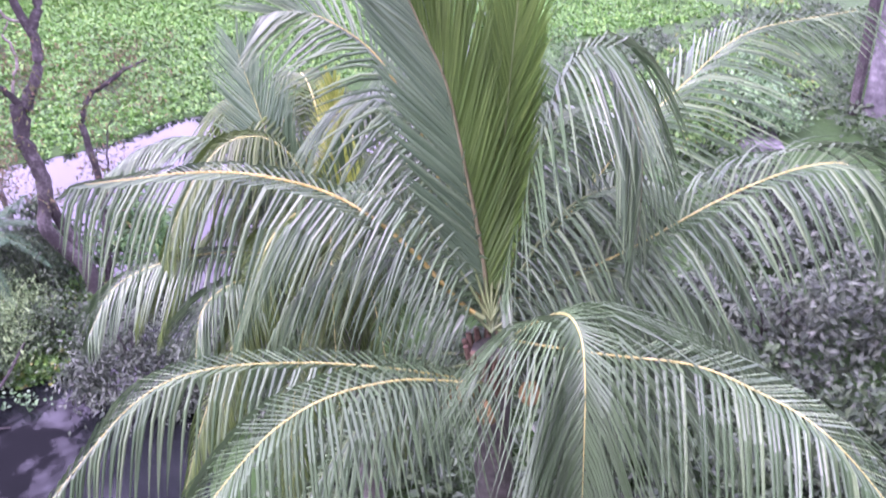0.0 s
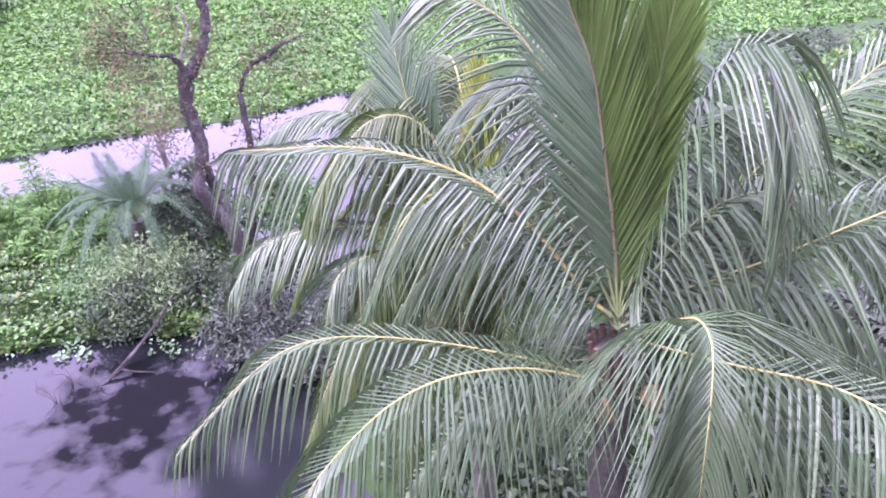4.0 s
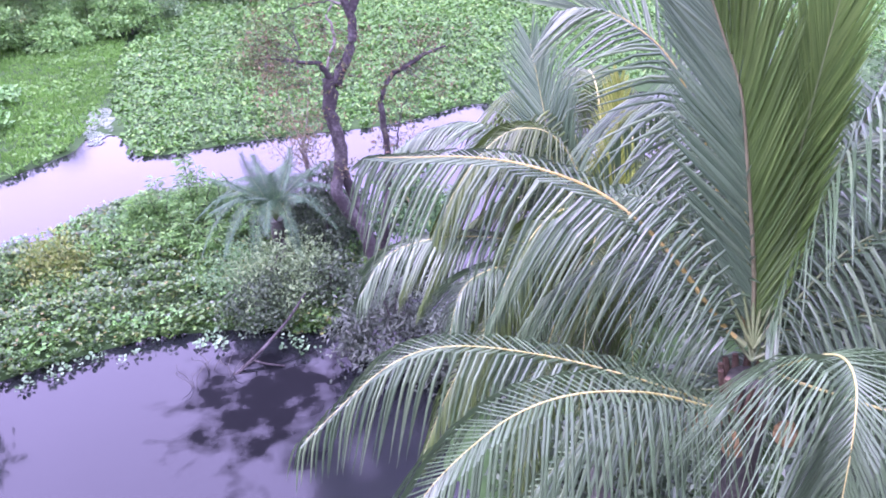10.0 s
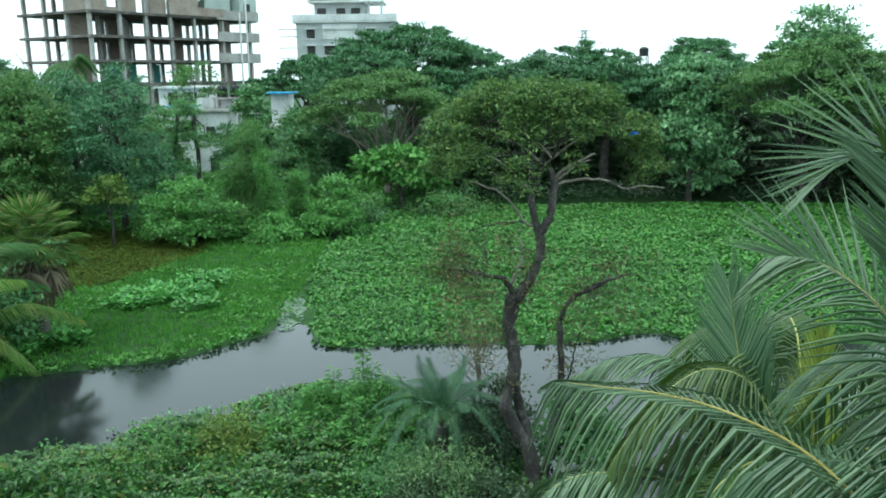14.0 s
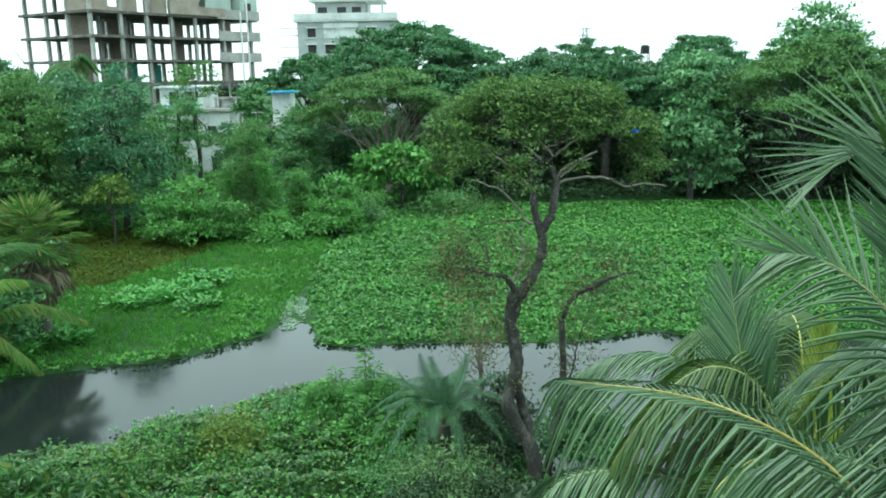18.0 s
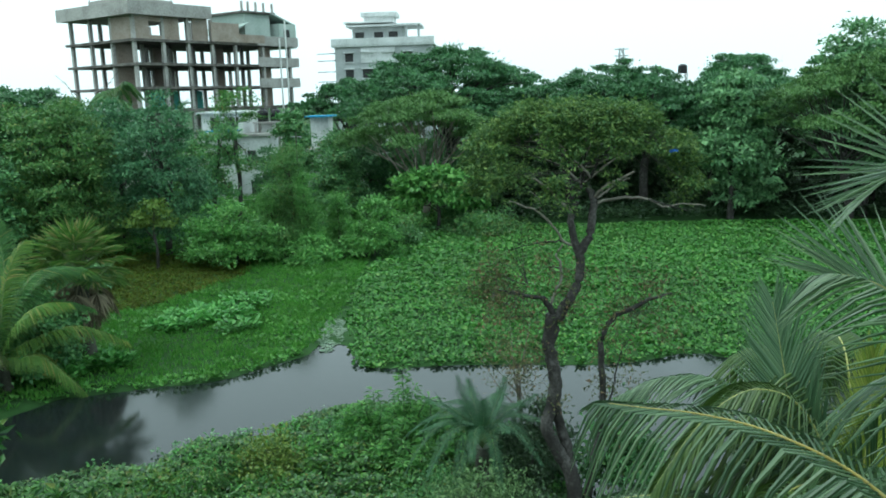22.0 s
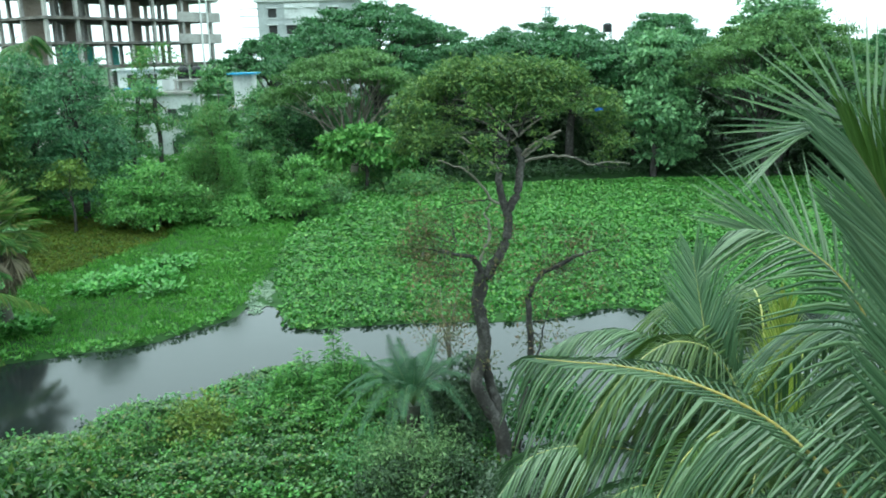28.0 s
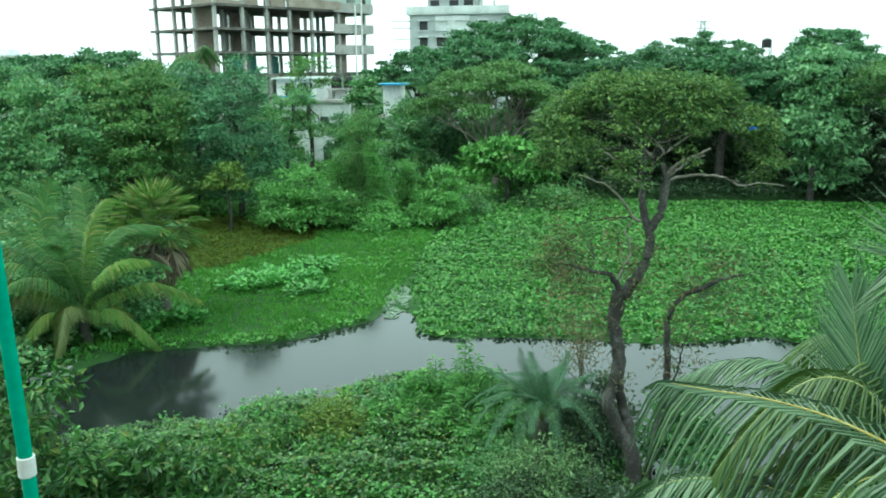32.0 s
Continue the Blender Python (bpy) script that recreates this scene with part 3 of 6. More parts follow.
# hyacinth mat on the far water, dense and even, finer near its front edge
front = scatter(FIELD, 9000, lambda x, y: (y < 45) & ~scum_spot(x, y))
back = scatter(FIELD, 17000, lambda x, y: y >= 45)
for nm, q, per, s, tall in (("water_hyacinth_mat", front, 7, 0.155, 0.22), ("water_hyacinth_mat", back, 6, 0.2, 0.3)):
    hump = (0.16 * patchy(q[:, 0], q[:, 1], 1.1) + 0.03) * np.clip(edge_distance(FIELD, q[:, 0], q[:, 1]) / 1.5, 0, 1)
    rosettes(nm, q, hump, per, s, tall, "hyacinth", "dense mat of glossy green water hyacinth on the pond", blunt=per > 6, width=0.75 if per > 6 else 0.95)
rim = scatter(FIELD, 1500, lambda x, y: (edge_distance(FIELD, x, y) < 0.5) & (y < 40), 0.2)
rosettes("water_hyacinth_edge", rim, 0.0, 8, 0.18, 0.1, "hyacinth", "pale green hyacinth rim floating at the edge of open water")

# meadow and weeds on the left bank
MEADOW = [(-21, 31), (-17.2, 29.0), (-16.4, 29.9), (-14.2, 30.7), (-12.2, 31.2), (-10.7, 32.0), (-9.4, 33.4), (-8.2, 34.9), (-7.6, 38), (-7.7, 46), (-8, 56), (-14, 56), (-20, 58), (-31, 63), (-34, 45)]
BROWN = [(-30, 62), (-22, 58), (-15.5, 55.5), (-15.6, 50), (-18.5, 43), (-22, 41), (-28, 46)]
q = scatter(MEADOW, 9000, lambda x, y: (edge_distance(BROWN, x, y) < 0.3) & ~scum_spot(x, y))
blades("bank_grass", q, height(q[:, 0], q[:, 1]) + 0.02, 5, 0.22, "grass", "short bright green grass on the low bank", 0.05)
q = scatter(BROWN, 6500)
rosettes("rusty_weed", q, 0.08, 6, 0.13, 0.2, "brown_weed", "olive brown weed covering a patch of the bank", blunt=False)
q = scatter(MEADOW, 1300, lambda x, y: (edge_distance(BROWN, x, y) < 0) & (patchy(x, y, 0.7, 2) > 0.5) & (y > 33) & ~scum_spot(x, y))
rosettes("bank_weed", q, 0.05, 9, 0.15, 0.22, "meadow_weed", "broad-leaved green weeds among the bank grass")
q = scatter(MEADOW, 1500, lambda x, y: (edge_distance(MEADOW, x, y) < 0.8) & (y < 40), 0.35)
rosettes("bank_edge_weed", q, 0.02, 8, 0.16, 0.2, "meadow_weed", "small leaves of weed along the water's edge")
for cx, cy, w, k in ((-14.2, 40.4, 1.8, 150), (-13.1, 43.2, 1.3, 90), (-15.6, 38.6, 0.9, 55), (-16.2, 33.0, 0.9, 70), (-17.4, 31.6, 0.7, 40), (-12.0, 38.0, 0.8, 30)):
    s = np.stack([rng.normal(cx, w * 0.55, k), rng.normal(cy, w * 0.4, k)], 1)
    rosettes("arum_clump", s, 0.15, 8, 0.27, 0.5, "arum", "clump of large light green arum leaves on the bank", width=0.6)
q = rng.uniform((-8.6, 34.9), (-6.5, 40.8), (2600, 2))
q = q[scum_spot(q[:, 0], q[:, 1])]
g = Geo()
for x, y in q:
    a = rng.uniform(0, 6.28) + np.arange(6) * 1.047
    rr = rng.uniform(0.02, 0.07)
    g.add(np.stack([x + rr * np.cos(a), y + rr * np.sin(a), np.full(6, max(0, height(np.array(x), np.array(y))) + rng.uniform(0.015, 0.05))], 1), [(0, 1, 2, 3), (0, 3, 4, 5)])
part("algae_patch", g, "algae", None, "pale scum of algae on the water by the mat", kind="stuff")

# the overgrown strip between the two waters
q = scatter(STRIP, 8500, lambda x, y: (x > -20) & ((edge_distance(STRIP, x, y) + 0.9 * patchy(x, y, 2.7, 8) > 0.55) | (y < np.minimum(18.7 + 0.5 * (x + 14), 22))) & ~((np.hypot((x + 4.6) / 0.9, (y - 24.8) / 0.5) < 1) | (np.hypot((x + 8.0) / 1.2, (y - 25.3) / 0.4) < 1)), 0.1)
hz = np.maximum(height(q[:, 0], q[:, 1]), 0) + (0.2 * patchy(q[:, 0], q[:, 1], 1.2, 1) + 0.3 * patchy(q[:, 0], q[:, 1], 4.3, 5) ** 2) * np.clip(edge_distance(STRIP, q[:, 0], q[:, 1]) / 1.5, 0.1, 1)
rosettes("creeper_tangle", q, hz, 8, 0.105, 0.24, "creeper", "tangle of small-leaved green creepers on the strip", width=0.8, open_=1.1)
q = scatter(STRIP, 1500, lambda x, y: patchy(x, y, 2.3, 4) * patchy(x, y, 0.8, 1) > 0.36)
rosettes("broadleaf_weed", q, 0.15, 8, 0.1, 0.4, "arum", "taller bright green weeds on the overgrown strip")
clump_ = lambda x, y: patchy(x, y, 3.1, 2) * patchy(x, y, 1.3, 9) > 0.3
q = scatter(STRIP, 1300, lambda x, y: (np.abs(edge_distance(STRIP, x, y)) < 0.9) & clump_(x, y), 0.9)
rosettes("floating_weed", q, 0.01, 6, 0.1, 0.12, "pale_float", "small floating weeds at the strip's margin")
RIGHT = [(2.6, 7), (2.4, 12), (3.2, 15.4), (4.6, 18.2), (7, 22.2), (12, 25.2), (20, 27.2), (26, 31), (44, 30), (44, 2), (3.2, 2)]
# leaf colour holds the shade that the palms cast
q = scatter(RIGHT, 5000, lambda x, y: (patchy(x, y, 0.6, 3) > 0.3) & (x > 3))
rosettes("bank_undergrowth", q, 0.15, 8, 0.2, 0.5, "dark_shaded_leaf", "mixed green undergrowth below the palms, darkened in colour for shade", blunt=False)

LEFT = [(-19.6, 24), (-19.4, 25.8), (-18, 27.8), (-17.0, 29.4), (-21, 31), (-34, 45), (-31, 63), (-60, 60), (-60, 20), (-24, 12.2), (-19.2, 19)]
q = scatter(LEFT, 5200, lambda x, y: patchy(x, y, 0.5, 6) > 0.3)
rosettes("bank_thicket", q, 0.15, 7, 0.32, 0.7, "bush", "rank green weeds covering the low bank", blunt=False)
q = scatter(LEFT, 2500)
blades("bank_grass", q, 0.1, 6, 0.4, "grass", "rank grass of the low bank", 0.06)

FARBANK = [(-33, 60), (-21, 57.5), (-15, 55.5), (-8.4, 55.5), (-6.6, 60), (-5.6, 67), (0, 69.5), (9, 68.5), (20, 68.8), (31, 67), (44, 60), (60, 96), (-60, 96), (-60, 60)]
q = scatter(FARBANK, 4600, lambda x, y: (x > -34) & (x < 1) & (y < 92))
rosettes("far_undergrowth", q, height(q[:, 0], q[:, 1]) + 0.05, 6, 0.34, 0.6, "meadow_weed", "rank green undergrowth at the foot of the trees", blunt=False)
# shade below the canopy is put into the colour of these leaves
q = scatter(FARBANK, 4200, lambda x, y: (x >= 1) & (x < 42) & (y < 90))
rosettes("shade_undergrowth", q, height(q[:, 0], q[:, 1]) + 0.05, 7, 0.34, 0.9, "dark_shaded_leaf", "undergrowth at the foot of the trees, darkened in colour for shade", blunt=False)

LAWNS = ((-27.0, 69.4, 1.6, 2.2), (-11.6, 66.6, 1.8, 1.3))
for cx, cy, w, d in LAWNS:
    q = rng.uniform((cx - w, cy - d), (cx + w, cy + d), (1200, 2))
    blades("lawn_grass", q, height(q[:, 0], q[:, 1]) + 0.25, 4, 0.3, "lawn", "pale lawn grass in a clearing", 0.09)

# ---- trees of the far bank ----


def umbrella(w, h, z, n=7, flat=0.5, seed=0):
    """Masses of a wide crown: many flat plates laid over a low dome."""
    r = np.random.default_rng(seed)
    k = 3 * n
    out = []
    for q in range(k):
        u = math.sqrt((q + 0.5) / k)
        a = 2.399 * q + r.uniform(-0.3, 0.3)
        d = w * 0.42 * u
        s = w * r.uniform(0.1, 0.155)
        top = z + h * (0.5 - 0.62 * u * u) + h * r.uniform(-0.1, 0.08)
        out.append((d * math.cos(a), d * math.sin(a), top, s, s, s * flat * r.uniform(0.75, 1.05)))
    return out


def upright(w, z0, z1, n=7, seed=0):
    """Masses of a tall, uneven crown."""
    r = np.random.default_rng(seed)
    out = []
    for k in range(n):
        u = (k + 0.5) / n
        a, d = r.uniform(0, 6.28), w * 0.3 * r.uniform(0.3, 1.0) * (1.15 - u)
        s = w * r.uniform(0.2, 0.32) * (1.1 - 0.45 * u)
        out.append((d * math.cos(a), d * math.sin(a), z0 + (z1 - z0) * (0.1 + 0.8 * u), s, s, s * r.uniform(0.65, 0.95)))
    return out


def wispy(w, h, n=16, seed=0):
    """Masses of an open shrub: many small shoots of uneven height."""
    r = np.random.default_rng(seed)
    out = []
    for k in range(n):
        a, d = 2.399 * k, w * 0.46 * math.sqrt((k + 0.5) / n)
        z = h * (1 - 0.75 * (2 * d / w) ** 2) * r.uniform(0.45, 1.05)
        s = w * r.uniform(0.07, 0.12)
        out.append((d * math.cos(a), d * math.sin(a), max(z, 0.3), s, s, s * r.uniform(0.7, 1.3)))
        out.append((d * 0.9 * math.cos(a), d * 0.9 * math.sin(a), max(z * 0.5, 0.2), s * 1.2, s * 1.2, s))
    return out


BELT = "trees along the far bank"
tree("rain_tree", (-3.5, 85, 0.8), [(0.2, 0, 3), (0.3, 0.3, 7), (0.2, 0.2, 9.5)], 0.42, umbrella(22, 8.5, 9.5, 9, 0.5, 3), 17000, 0.34, "rain", "wide dark green rain tree with layered crown", BELT, spread=0.42, hang=0.1, low=-0.2, twigs=4, clump=110, flat=0.3, depth=0.1)
for k, (x, y, w, z) in enumerate(((8.0, 76, 15, 7.9), (14.6, 75.5, 15, 8.0), (21.2, 77, 15, 7.6), (28, 82, 15, 7.6))):
    tree("rain_tree", (x, y, 0.8), [(0, 0, 3), (0.3, 0, 5), (0.2, 0.2, 7)], 0.34, umbrella(w, 6.0, z, 7, 0.5, 5 + 31 * k), 8000, 0.32, "rain", "broad dark green rain tree in the row", BELT, spread=0.42, hang=0.1, low=-0.2, twigs=4, clump=110, flat=0.3, depth=0.1)
tree("rain_tree", (-5.2, 72, 0.4), [(0.3, 0, 2), (0.2, 0, 3.5)], 0.3, umbrella(13.5, 6.0, 7.4, 6, 0.42, 8), 8500, 0.28, "rain_light", "green spreading tree with pale bare limbs", BELT, "pale_bark", spread=0.42, hang=0.1, low=0.0, twigs=5, clump=110, flat=0.3, depth=0.1)
tree("rain_tree", (33.5, 110, 0.8), [(0, 0, 5), (0, 0, 9)], 0.4, umbrella(12, 5.5, 10.8, 7, 0.5, 9), 6000, 0.36, "rain", "far flat-topped dark rain tree", BELT, spread=0.42, hang=0.1, low=-0.2, clump=110, flat=0.3, depth=0.1)
tree("broadleaf_tree", (20.6, 69.3, 0.3), [(0.1, 0, 3), (0, 0, 7)], 0.25, upright(9.0, 0.4, 12.6, 11, 11), 5200, 0.48, "light_tree", "tall tree with large pale green leaves", BELT, "bark", spread=0.45, hang=0.35)
tree("broadleaf_tree", (31.3, 69, 0.4), [(0.2, 0, 5), (0, 0, 11)], 0.3, upright(12.5, 2, 15.4, 16, 13), 8000, 0.46, "light_tree", "tallest pale green broadleaf tree of the row", BELT, "bark", spread=0.5, hang=0.3)
tree("rain_tree", (29.5, 67, 0.2), [(-0.4, 0, 2.2), (-0.9, 0, 4.2), (-0.6, 0, 6)], 0.26, umbrella(17, 7.0, 8.4, 8, 0.55, 15), 12000, 0.26, "rain_light", "spreading olive green tree with leaning trunk", BELT, spread=0.42, hang=0.1, low=-0.2, clump=110, flat=0.3, depth=0.1)
# understory below the crowns, its leaf colour darkened to stand for their shade
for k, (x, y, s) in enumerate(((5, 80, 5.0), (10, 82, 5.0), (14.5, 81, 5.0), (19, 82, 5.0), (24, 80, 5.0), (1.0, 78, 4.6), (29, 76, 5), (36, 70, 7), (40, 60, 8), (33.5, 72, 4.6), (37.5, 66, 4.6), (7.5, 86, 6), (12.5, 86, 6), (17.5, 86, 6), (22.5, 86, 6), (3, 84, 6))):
    tree("understory_tree", (x, y, 0.5), [(0, 0, 1.5), (0.2, 0, 3)], 0.16, upright(8.5, 0.2, s + 1.5, 7, 20 + k), 3000, 0.34, "dark_shaded_leaf", "dense understory tree under the canopy, leaves darkened for shade", BELT, spread=0.4)
for k, (x, y, w, h, z) in enumerate(((48, 78, 16, 7, 6.5), (-18, 112, 15, 7, 8.5), (4, 118, 18, 8, 8), (20, 122, 20, 8, 9), (48, 112, 18, 8, 9.5), (62, 95, 20, 9, 9), (5, 98, 14, 6, 6.5), (-60, 92, 18, 7, 7.6), (-72, 80, 18, 7, 7.4), (-50, 76, 14, 6, 7.6), (-84, 60, 18, 8, 6.6))):
    tree("rain_tree", (x, y, 0.8), [(0, 0, 4), (0.2, 0, 8)], 0.4, umbrella(w, h, z, 7, 0.55, 40 + k), 4600, 0.44, "rain", "distant dark green spreading tree", BELT, spread=0.42, hang=0.1, low=-0.2, twigs=3, clump=110, flat=0.3, depth=0.1)

for k, (x, y, h) in enumerate(((-15.2, 84, 7.5), (-11.0, 80, 7.0), (-13.6, 88, 8.5), (-9, 90, 9), (-20.5, 80, 6.0), (-27.5, 78, 6.5), (-7.5, 82, 5.5), (-2.0, 79, 5.5), (2.5, 81, 6.0), (-4.5, 88, 7))):
    tree("small_tree", (x, y, 0.6), [(0, 0, 2), (0.1, 0, 3.5)], 0.14, upright(6.5, 0.8, h, 8, 130 + k), 2600, 0.3, ("dark_tree", "rain", "feather")[k % 3], "dark green tree standing before low houses", BELT, spread=0.4)

# nearer part of the far bank
tree("broadleaf_tree", (-23.2, 58.5, 0.2), [(0.2, 0, 3), (0, 0, 7)], 0.22, upright(8.6, 1.2, 12.0, 14, 31), 9000, 0.24, "blue_tree", "tall dark green tree with dense dull leaves", BELT, spread=0.42)
tree("broadleaf_tree", (-28.5, 57, 0.2), [(0.2, 0, 3), (0, 0, 7)], 0.22, upright(8.8, 1.0, 11.6, 14, 32), 8500, 0.24, "olive_tree", "bushy olive green tree at the bank", BELT, spread=0.42)
tree("slender_tree", (-21.2, 70, 0.4), [(0.3, 0, 4), (0.1, 0, 7), (0.5, 0, 9.5)], 0.17, [(0.4, 0, 10.6, 1.7, 1.7, 1.2), (-0.8, 0, 9.4, 1.1, 1.1, 0.8), (1.4, 0, 9.2, 1.0, 1.0, 0.7), (-0.4, 0.2, 6.5, 0.9, 0.9, 0.6), (1.2, 0, 5.2, 0.8, 0.8, 0.6)], 700, 0.28, "feather", "slender tree with dark bare stem and thin crown", BELT, spread=0.4)
tree("slender_tree", (-21.6, 66, 0.3), [(-0.3, 0, 3), (0.2, 0, 6), (0.4, 0, 8)], 0.13, [(0.6, 0, 8.2, 1.6, 1.4, 0.8), (-1.0, 0, 7.4, 1.4, 1.2, 0.7), (1.2, 0, 6.2, 1.2, 1.0, 0.6), (-0.6, 0, 5.0, 1.2, 1.0, 0.6), (0.6, 0, 3.6, 1.1, 1.0, 0.6)], 1100, 0.26, "dark_tree", "thin tree with layered sparse foliage", BELT, spread=0.35)
tree("small_tree", (-17.2, 74, 0.5), [(0, 0, 2.5), (0, 0, 4.5)], 0.14, upright(5, 3.2, 9.8, 7, 35), 2600, 0.36, "dark_tree", "small round dark green tree before a house", BELT, spread=0.35)
tree("small_tree", (-12.5, 72, 0.5), [(0, 0, 2), (0, 0, 3.5)], 0.14, upright(6, 0.8, 6.5, 7, 36), 3000, 0.3, "dark_tree", "low dark green tree by a grey wall", BELT, spread=0.35)
tree("feathery_tree", (-13.8, 58, 0.2), [(0.1, 0, 3), (0, 0, 6)], 0.1, upright(4.6, 0.6, 8.2, 11, 37), 6500, 0.2, "feather", "light green feathery tree of fine leaves", BELT, spread=0.35, slim=0.28)
tree("large_shrub", (-17.0, 54.5, 0.1), [(0.1, 0, 0.8), (0, 0, 1.6)], 0.1, wispy(6.4, 4.6, 18, 38), 3600, 0.26, "pale_shrub", "bushy light green shrub on the bank", BELT, spread=0.35)
tree("large_shrub", (-12.3, 55.2, 0.1), [(0.1, 0, 0.6), (0, 0, 1.0)], 0.1, wispy(4.0, 2.0, 14, 39), 1700, 0.24, "pale_shrub", "low green shrub on the bank", BELT, spread=0.35)
tree("large_shrub", (-7.9, 57, 0.1), [(0.1, 0, 0.8), (0, 0, 1.6)], 0.1, wispy(4.3, 3.8, 16, 41), 2600, 0.24, "pale_shrub", "upright shrub with light leaves at the mat's corner", BELT, spread=0.32)
tree("papaya_like_tree", (-3.8, 66, 0.3), [(0.2, 0, 1.4), (0, 0, 2.6)], 0.14, [(-1.6, 0, 3.9, 1.5, 1.3, 0.8), (0.2, 0, 4.5, 1.5, 1.3, 0.8), (1.9, 0, 3.7, 1.4, 1.3, 0.8), (-2.2, 0, 2.6, 1.0, 1, 0.6), (2.5, 0, 2.3, 1.0, 1, 0.6), (0.5, -0.5, 3.0, 1.2, 1, 0.6)], 1500, 0.52, "pale_shrub", "low tree with large drooping pale green leaves", BELT, spread=0.35, hang=0.5, clump=30)
for k, (x, y, h, mat, lab) in enumerate(((-34.3, 52, 10.2, "dark_tree", "dense dark green tree of the far bank"), (-30.5, 55.5, 11.0, "olive_tree", "olive green tree with dense small leaves"), (-38.5, 50, 8.5, "dark_tree", "green tree with rounded crown"),
                                         (-28.6, 63.5, 11.2, "blue_tree", "bluish dark tree behind the bank shrubs"), (-43, 46, 10, "light_tree", "broad green tree of the far bank"), (-48, 52, 12, "dark_tree", "tall dark tree behind the pond"),
                                         (-36, 62, 11.0, "feather", "light olive green tree"), (-42, 60, 11.5, "dark_tree", "dark green tree in the row behind"))):
    tree("broadleaf_tree", (x, y, 0.2), [(0.2, 0, 3), (0, 0, 6)], 0.2, upright(9.5, 0.8, h, 11, 60 + k), 7000, 0.3, mat, lab, BELT, spread=0.42)
tree("rain_tree", (-38.5, 67, 0.6), [(0, 0, 4), (0.2, 0, 8)], 0.34, umbrella(15, 5.5, 8.6, 8, 0.5, 71), 8500, 0.32, "rain", "flat-topped dark rain tree behind the bank", BELT, spread=0.42, hang=0.1, low=-0.2, clump=110, flat=0.3, depth=0.1)
tree("rain_tree", (-47, 62, 0.6), [(0, 0, 4), (0.2, 0, 8)], 0.34, umbrella(13, 5.0, 8.6, 8, 0.5, 72), 7000, 0.32, "rain", "spreading dark rain tree beyond the bank", BELT, spread=0.42, hang=0.1, low=-0.2, clump=110, flat=0.3, depth=0.1)
tree("small_tree", (-22.2, 53.8, 0.2), [(0.1, 0, 1.2), (0, 0, 2.4)], 0.09, [(0, 0, 3.6, 1.0, 0.9, 0.5), (-0.8, 0, 3.1, 0.8, 0.8, 0.4), (0.9, 0.2, 3.2, 0.8, 0.8, 0.4), (0.2, 0, 4.3, 0.6, 0.6, 0.3)], 420, 0.26, "lime_leaf", "small tree with light green leaf sprays", BELT, spread=0.3)
for x, y, h, k in ((-12.6, 57.0, 6.4, 1), (-15.2, 57.5, 5.4, 2), (-10.6, 58.5, 4.6, 3)):
    tree("feathery_tree", (x, y, 0.2), [(0.1, 0, h * 0.35), (0, 0, h * 0.75)], 0.07, upright(2.2, 0.6, h, 9, 300 + k), 2400, 0.2, "pale_shrub", "slim light green tree of feathery leaves", BELT, spread=0.3, slim=0.24, hang=0.1)
t = thing("bare_tree", (-36.5, 76, 0.7), "leafless grey tree above the green canopy", "tree", BELT)
g = Geo().tube(curve([(0, 0, -0.3), (0.2, 0, 5), (0, 0, 9.5)], 12), [0.2, 0.08], 6)
part("trunk", g, "pale_bark", t, smooth=True)
for k in range(7):
    a = np.array((0.05, 0, 9.0 + 0.1 * k))
    part("limb", Geo().tube(limb_points(a, a + (rng.normal(0, 2.2), rng.normal(0, 1.5), rng.uniform(2.0, 4.2)), 0.05), [0.07, 0.02], 5), "pale_bark", t)
for k, (x, y, w, h, mt) in enumerate(((-25, 36, 5, 3.0, "light_tree"), (-29, 40, 6, 3.5, "bush"), (-27, 31, 5, 2.4, "feather"), (-32.5, 40.2, 5.5, 2.0, "lime_leaf"), (-30.4, 36.6, 4.5, 1.6, "lime_leaf"), (-33, 36, 6, 4.0, "dark_tree"), (-23, 40, 4.5, 2.0, "light_tree"), (-37, 42, 7, 6, "dark_tree"), (-31, 46, 6, 4, "bush"), (-27, 25, 5, 2.2, "bush"), (-34, 29, 6, 4, "light_tree"), (-24.5, 47.5, 4, 1.6, "bush"), (-20.2, 31.9, 4.8, 4.6, "dark_tree"), (-18.6, 31.6, 3.4, 3.4, "dark_tree"), (-22.6, 29.4, 4.6, 3.4, "dark_tree"), (-21.4, 26.6, 3.4, 1.6, "dark_tree"))):
    tree("bank_shrub", (x, y, 0.15), [(0, 0, 0.5), (0.1, 0, 0.9)], 0.08, wispy(w, h * 1.1, 12, 150 + k), 2200, 0.24, mt, "leafy green shrub on the low bank", "shrubs of the far bank", twigs=3, category="shrub", spread=0.3)
for k in range(46):
    x, y = rng.uniform(-32, 30), rng.uniform(59, 72)
    if x < -8 and y < 64 or x > 3:
        continue
    tree("bank_shrub", (x, y, 0.15), [(0, 0, 0.5), (0.1, 0, 0.9)], 0.06, wispy(3.4, rng.uniform(1.2, 2.4), 7, 90 + k), 700, 0.26, ("bush", "dark_tree", "feather")[k % 3], "low green shrub at the foot of the trees", "shrubs of the far bank", twigs=2, category="shrub")

# ---- buildings ----
CORNER, ALONG, BACK = np.array((-40.2, 97.0)), np.array((0.536, 0.844)), np.array((-0.844, 0.536))
TURN = math.atan2(ALONG[1], ALONG[0])


def spot(u, v, z):
    return (*(CORNER + u * ALONG + v * BACK), z)


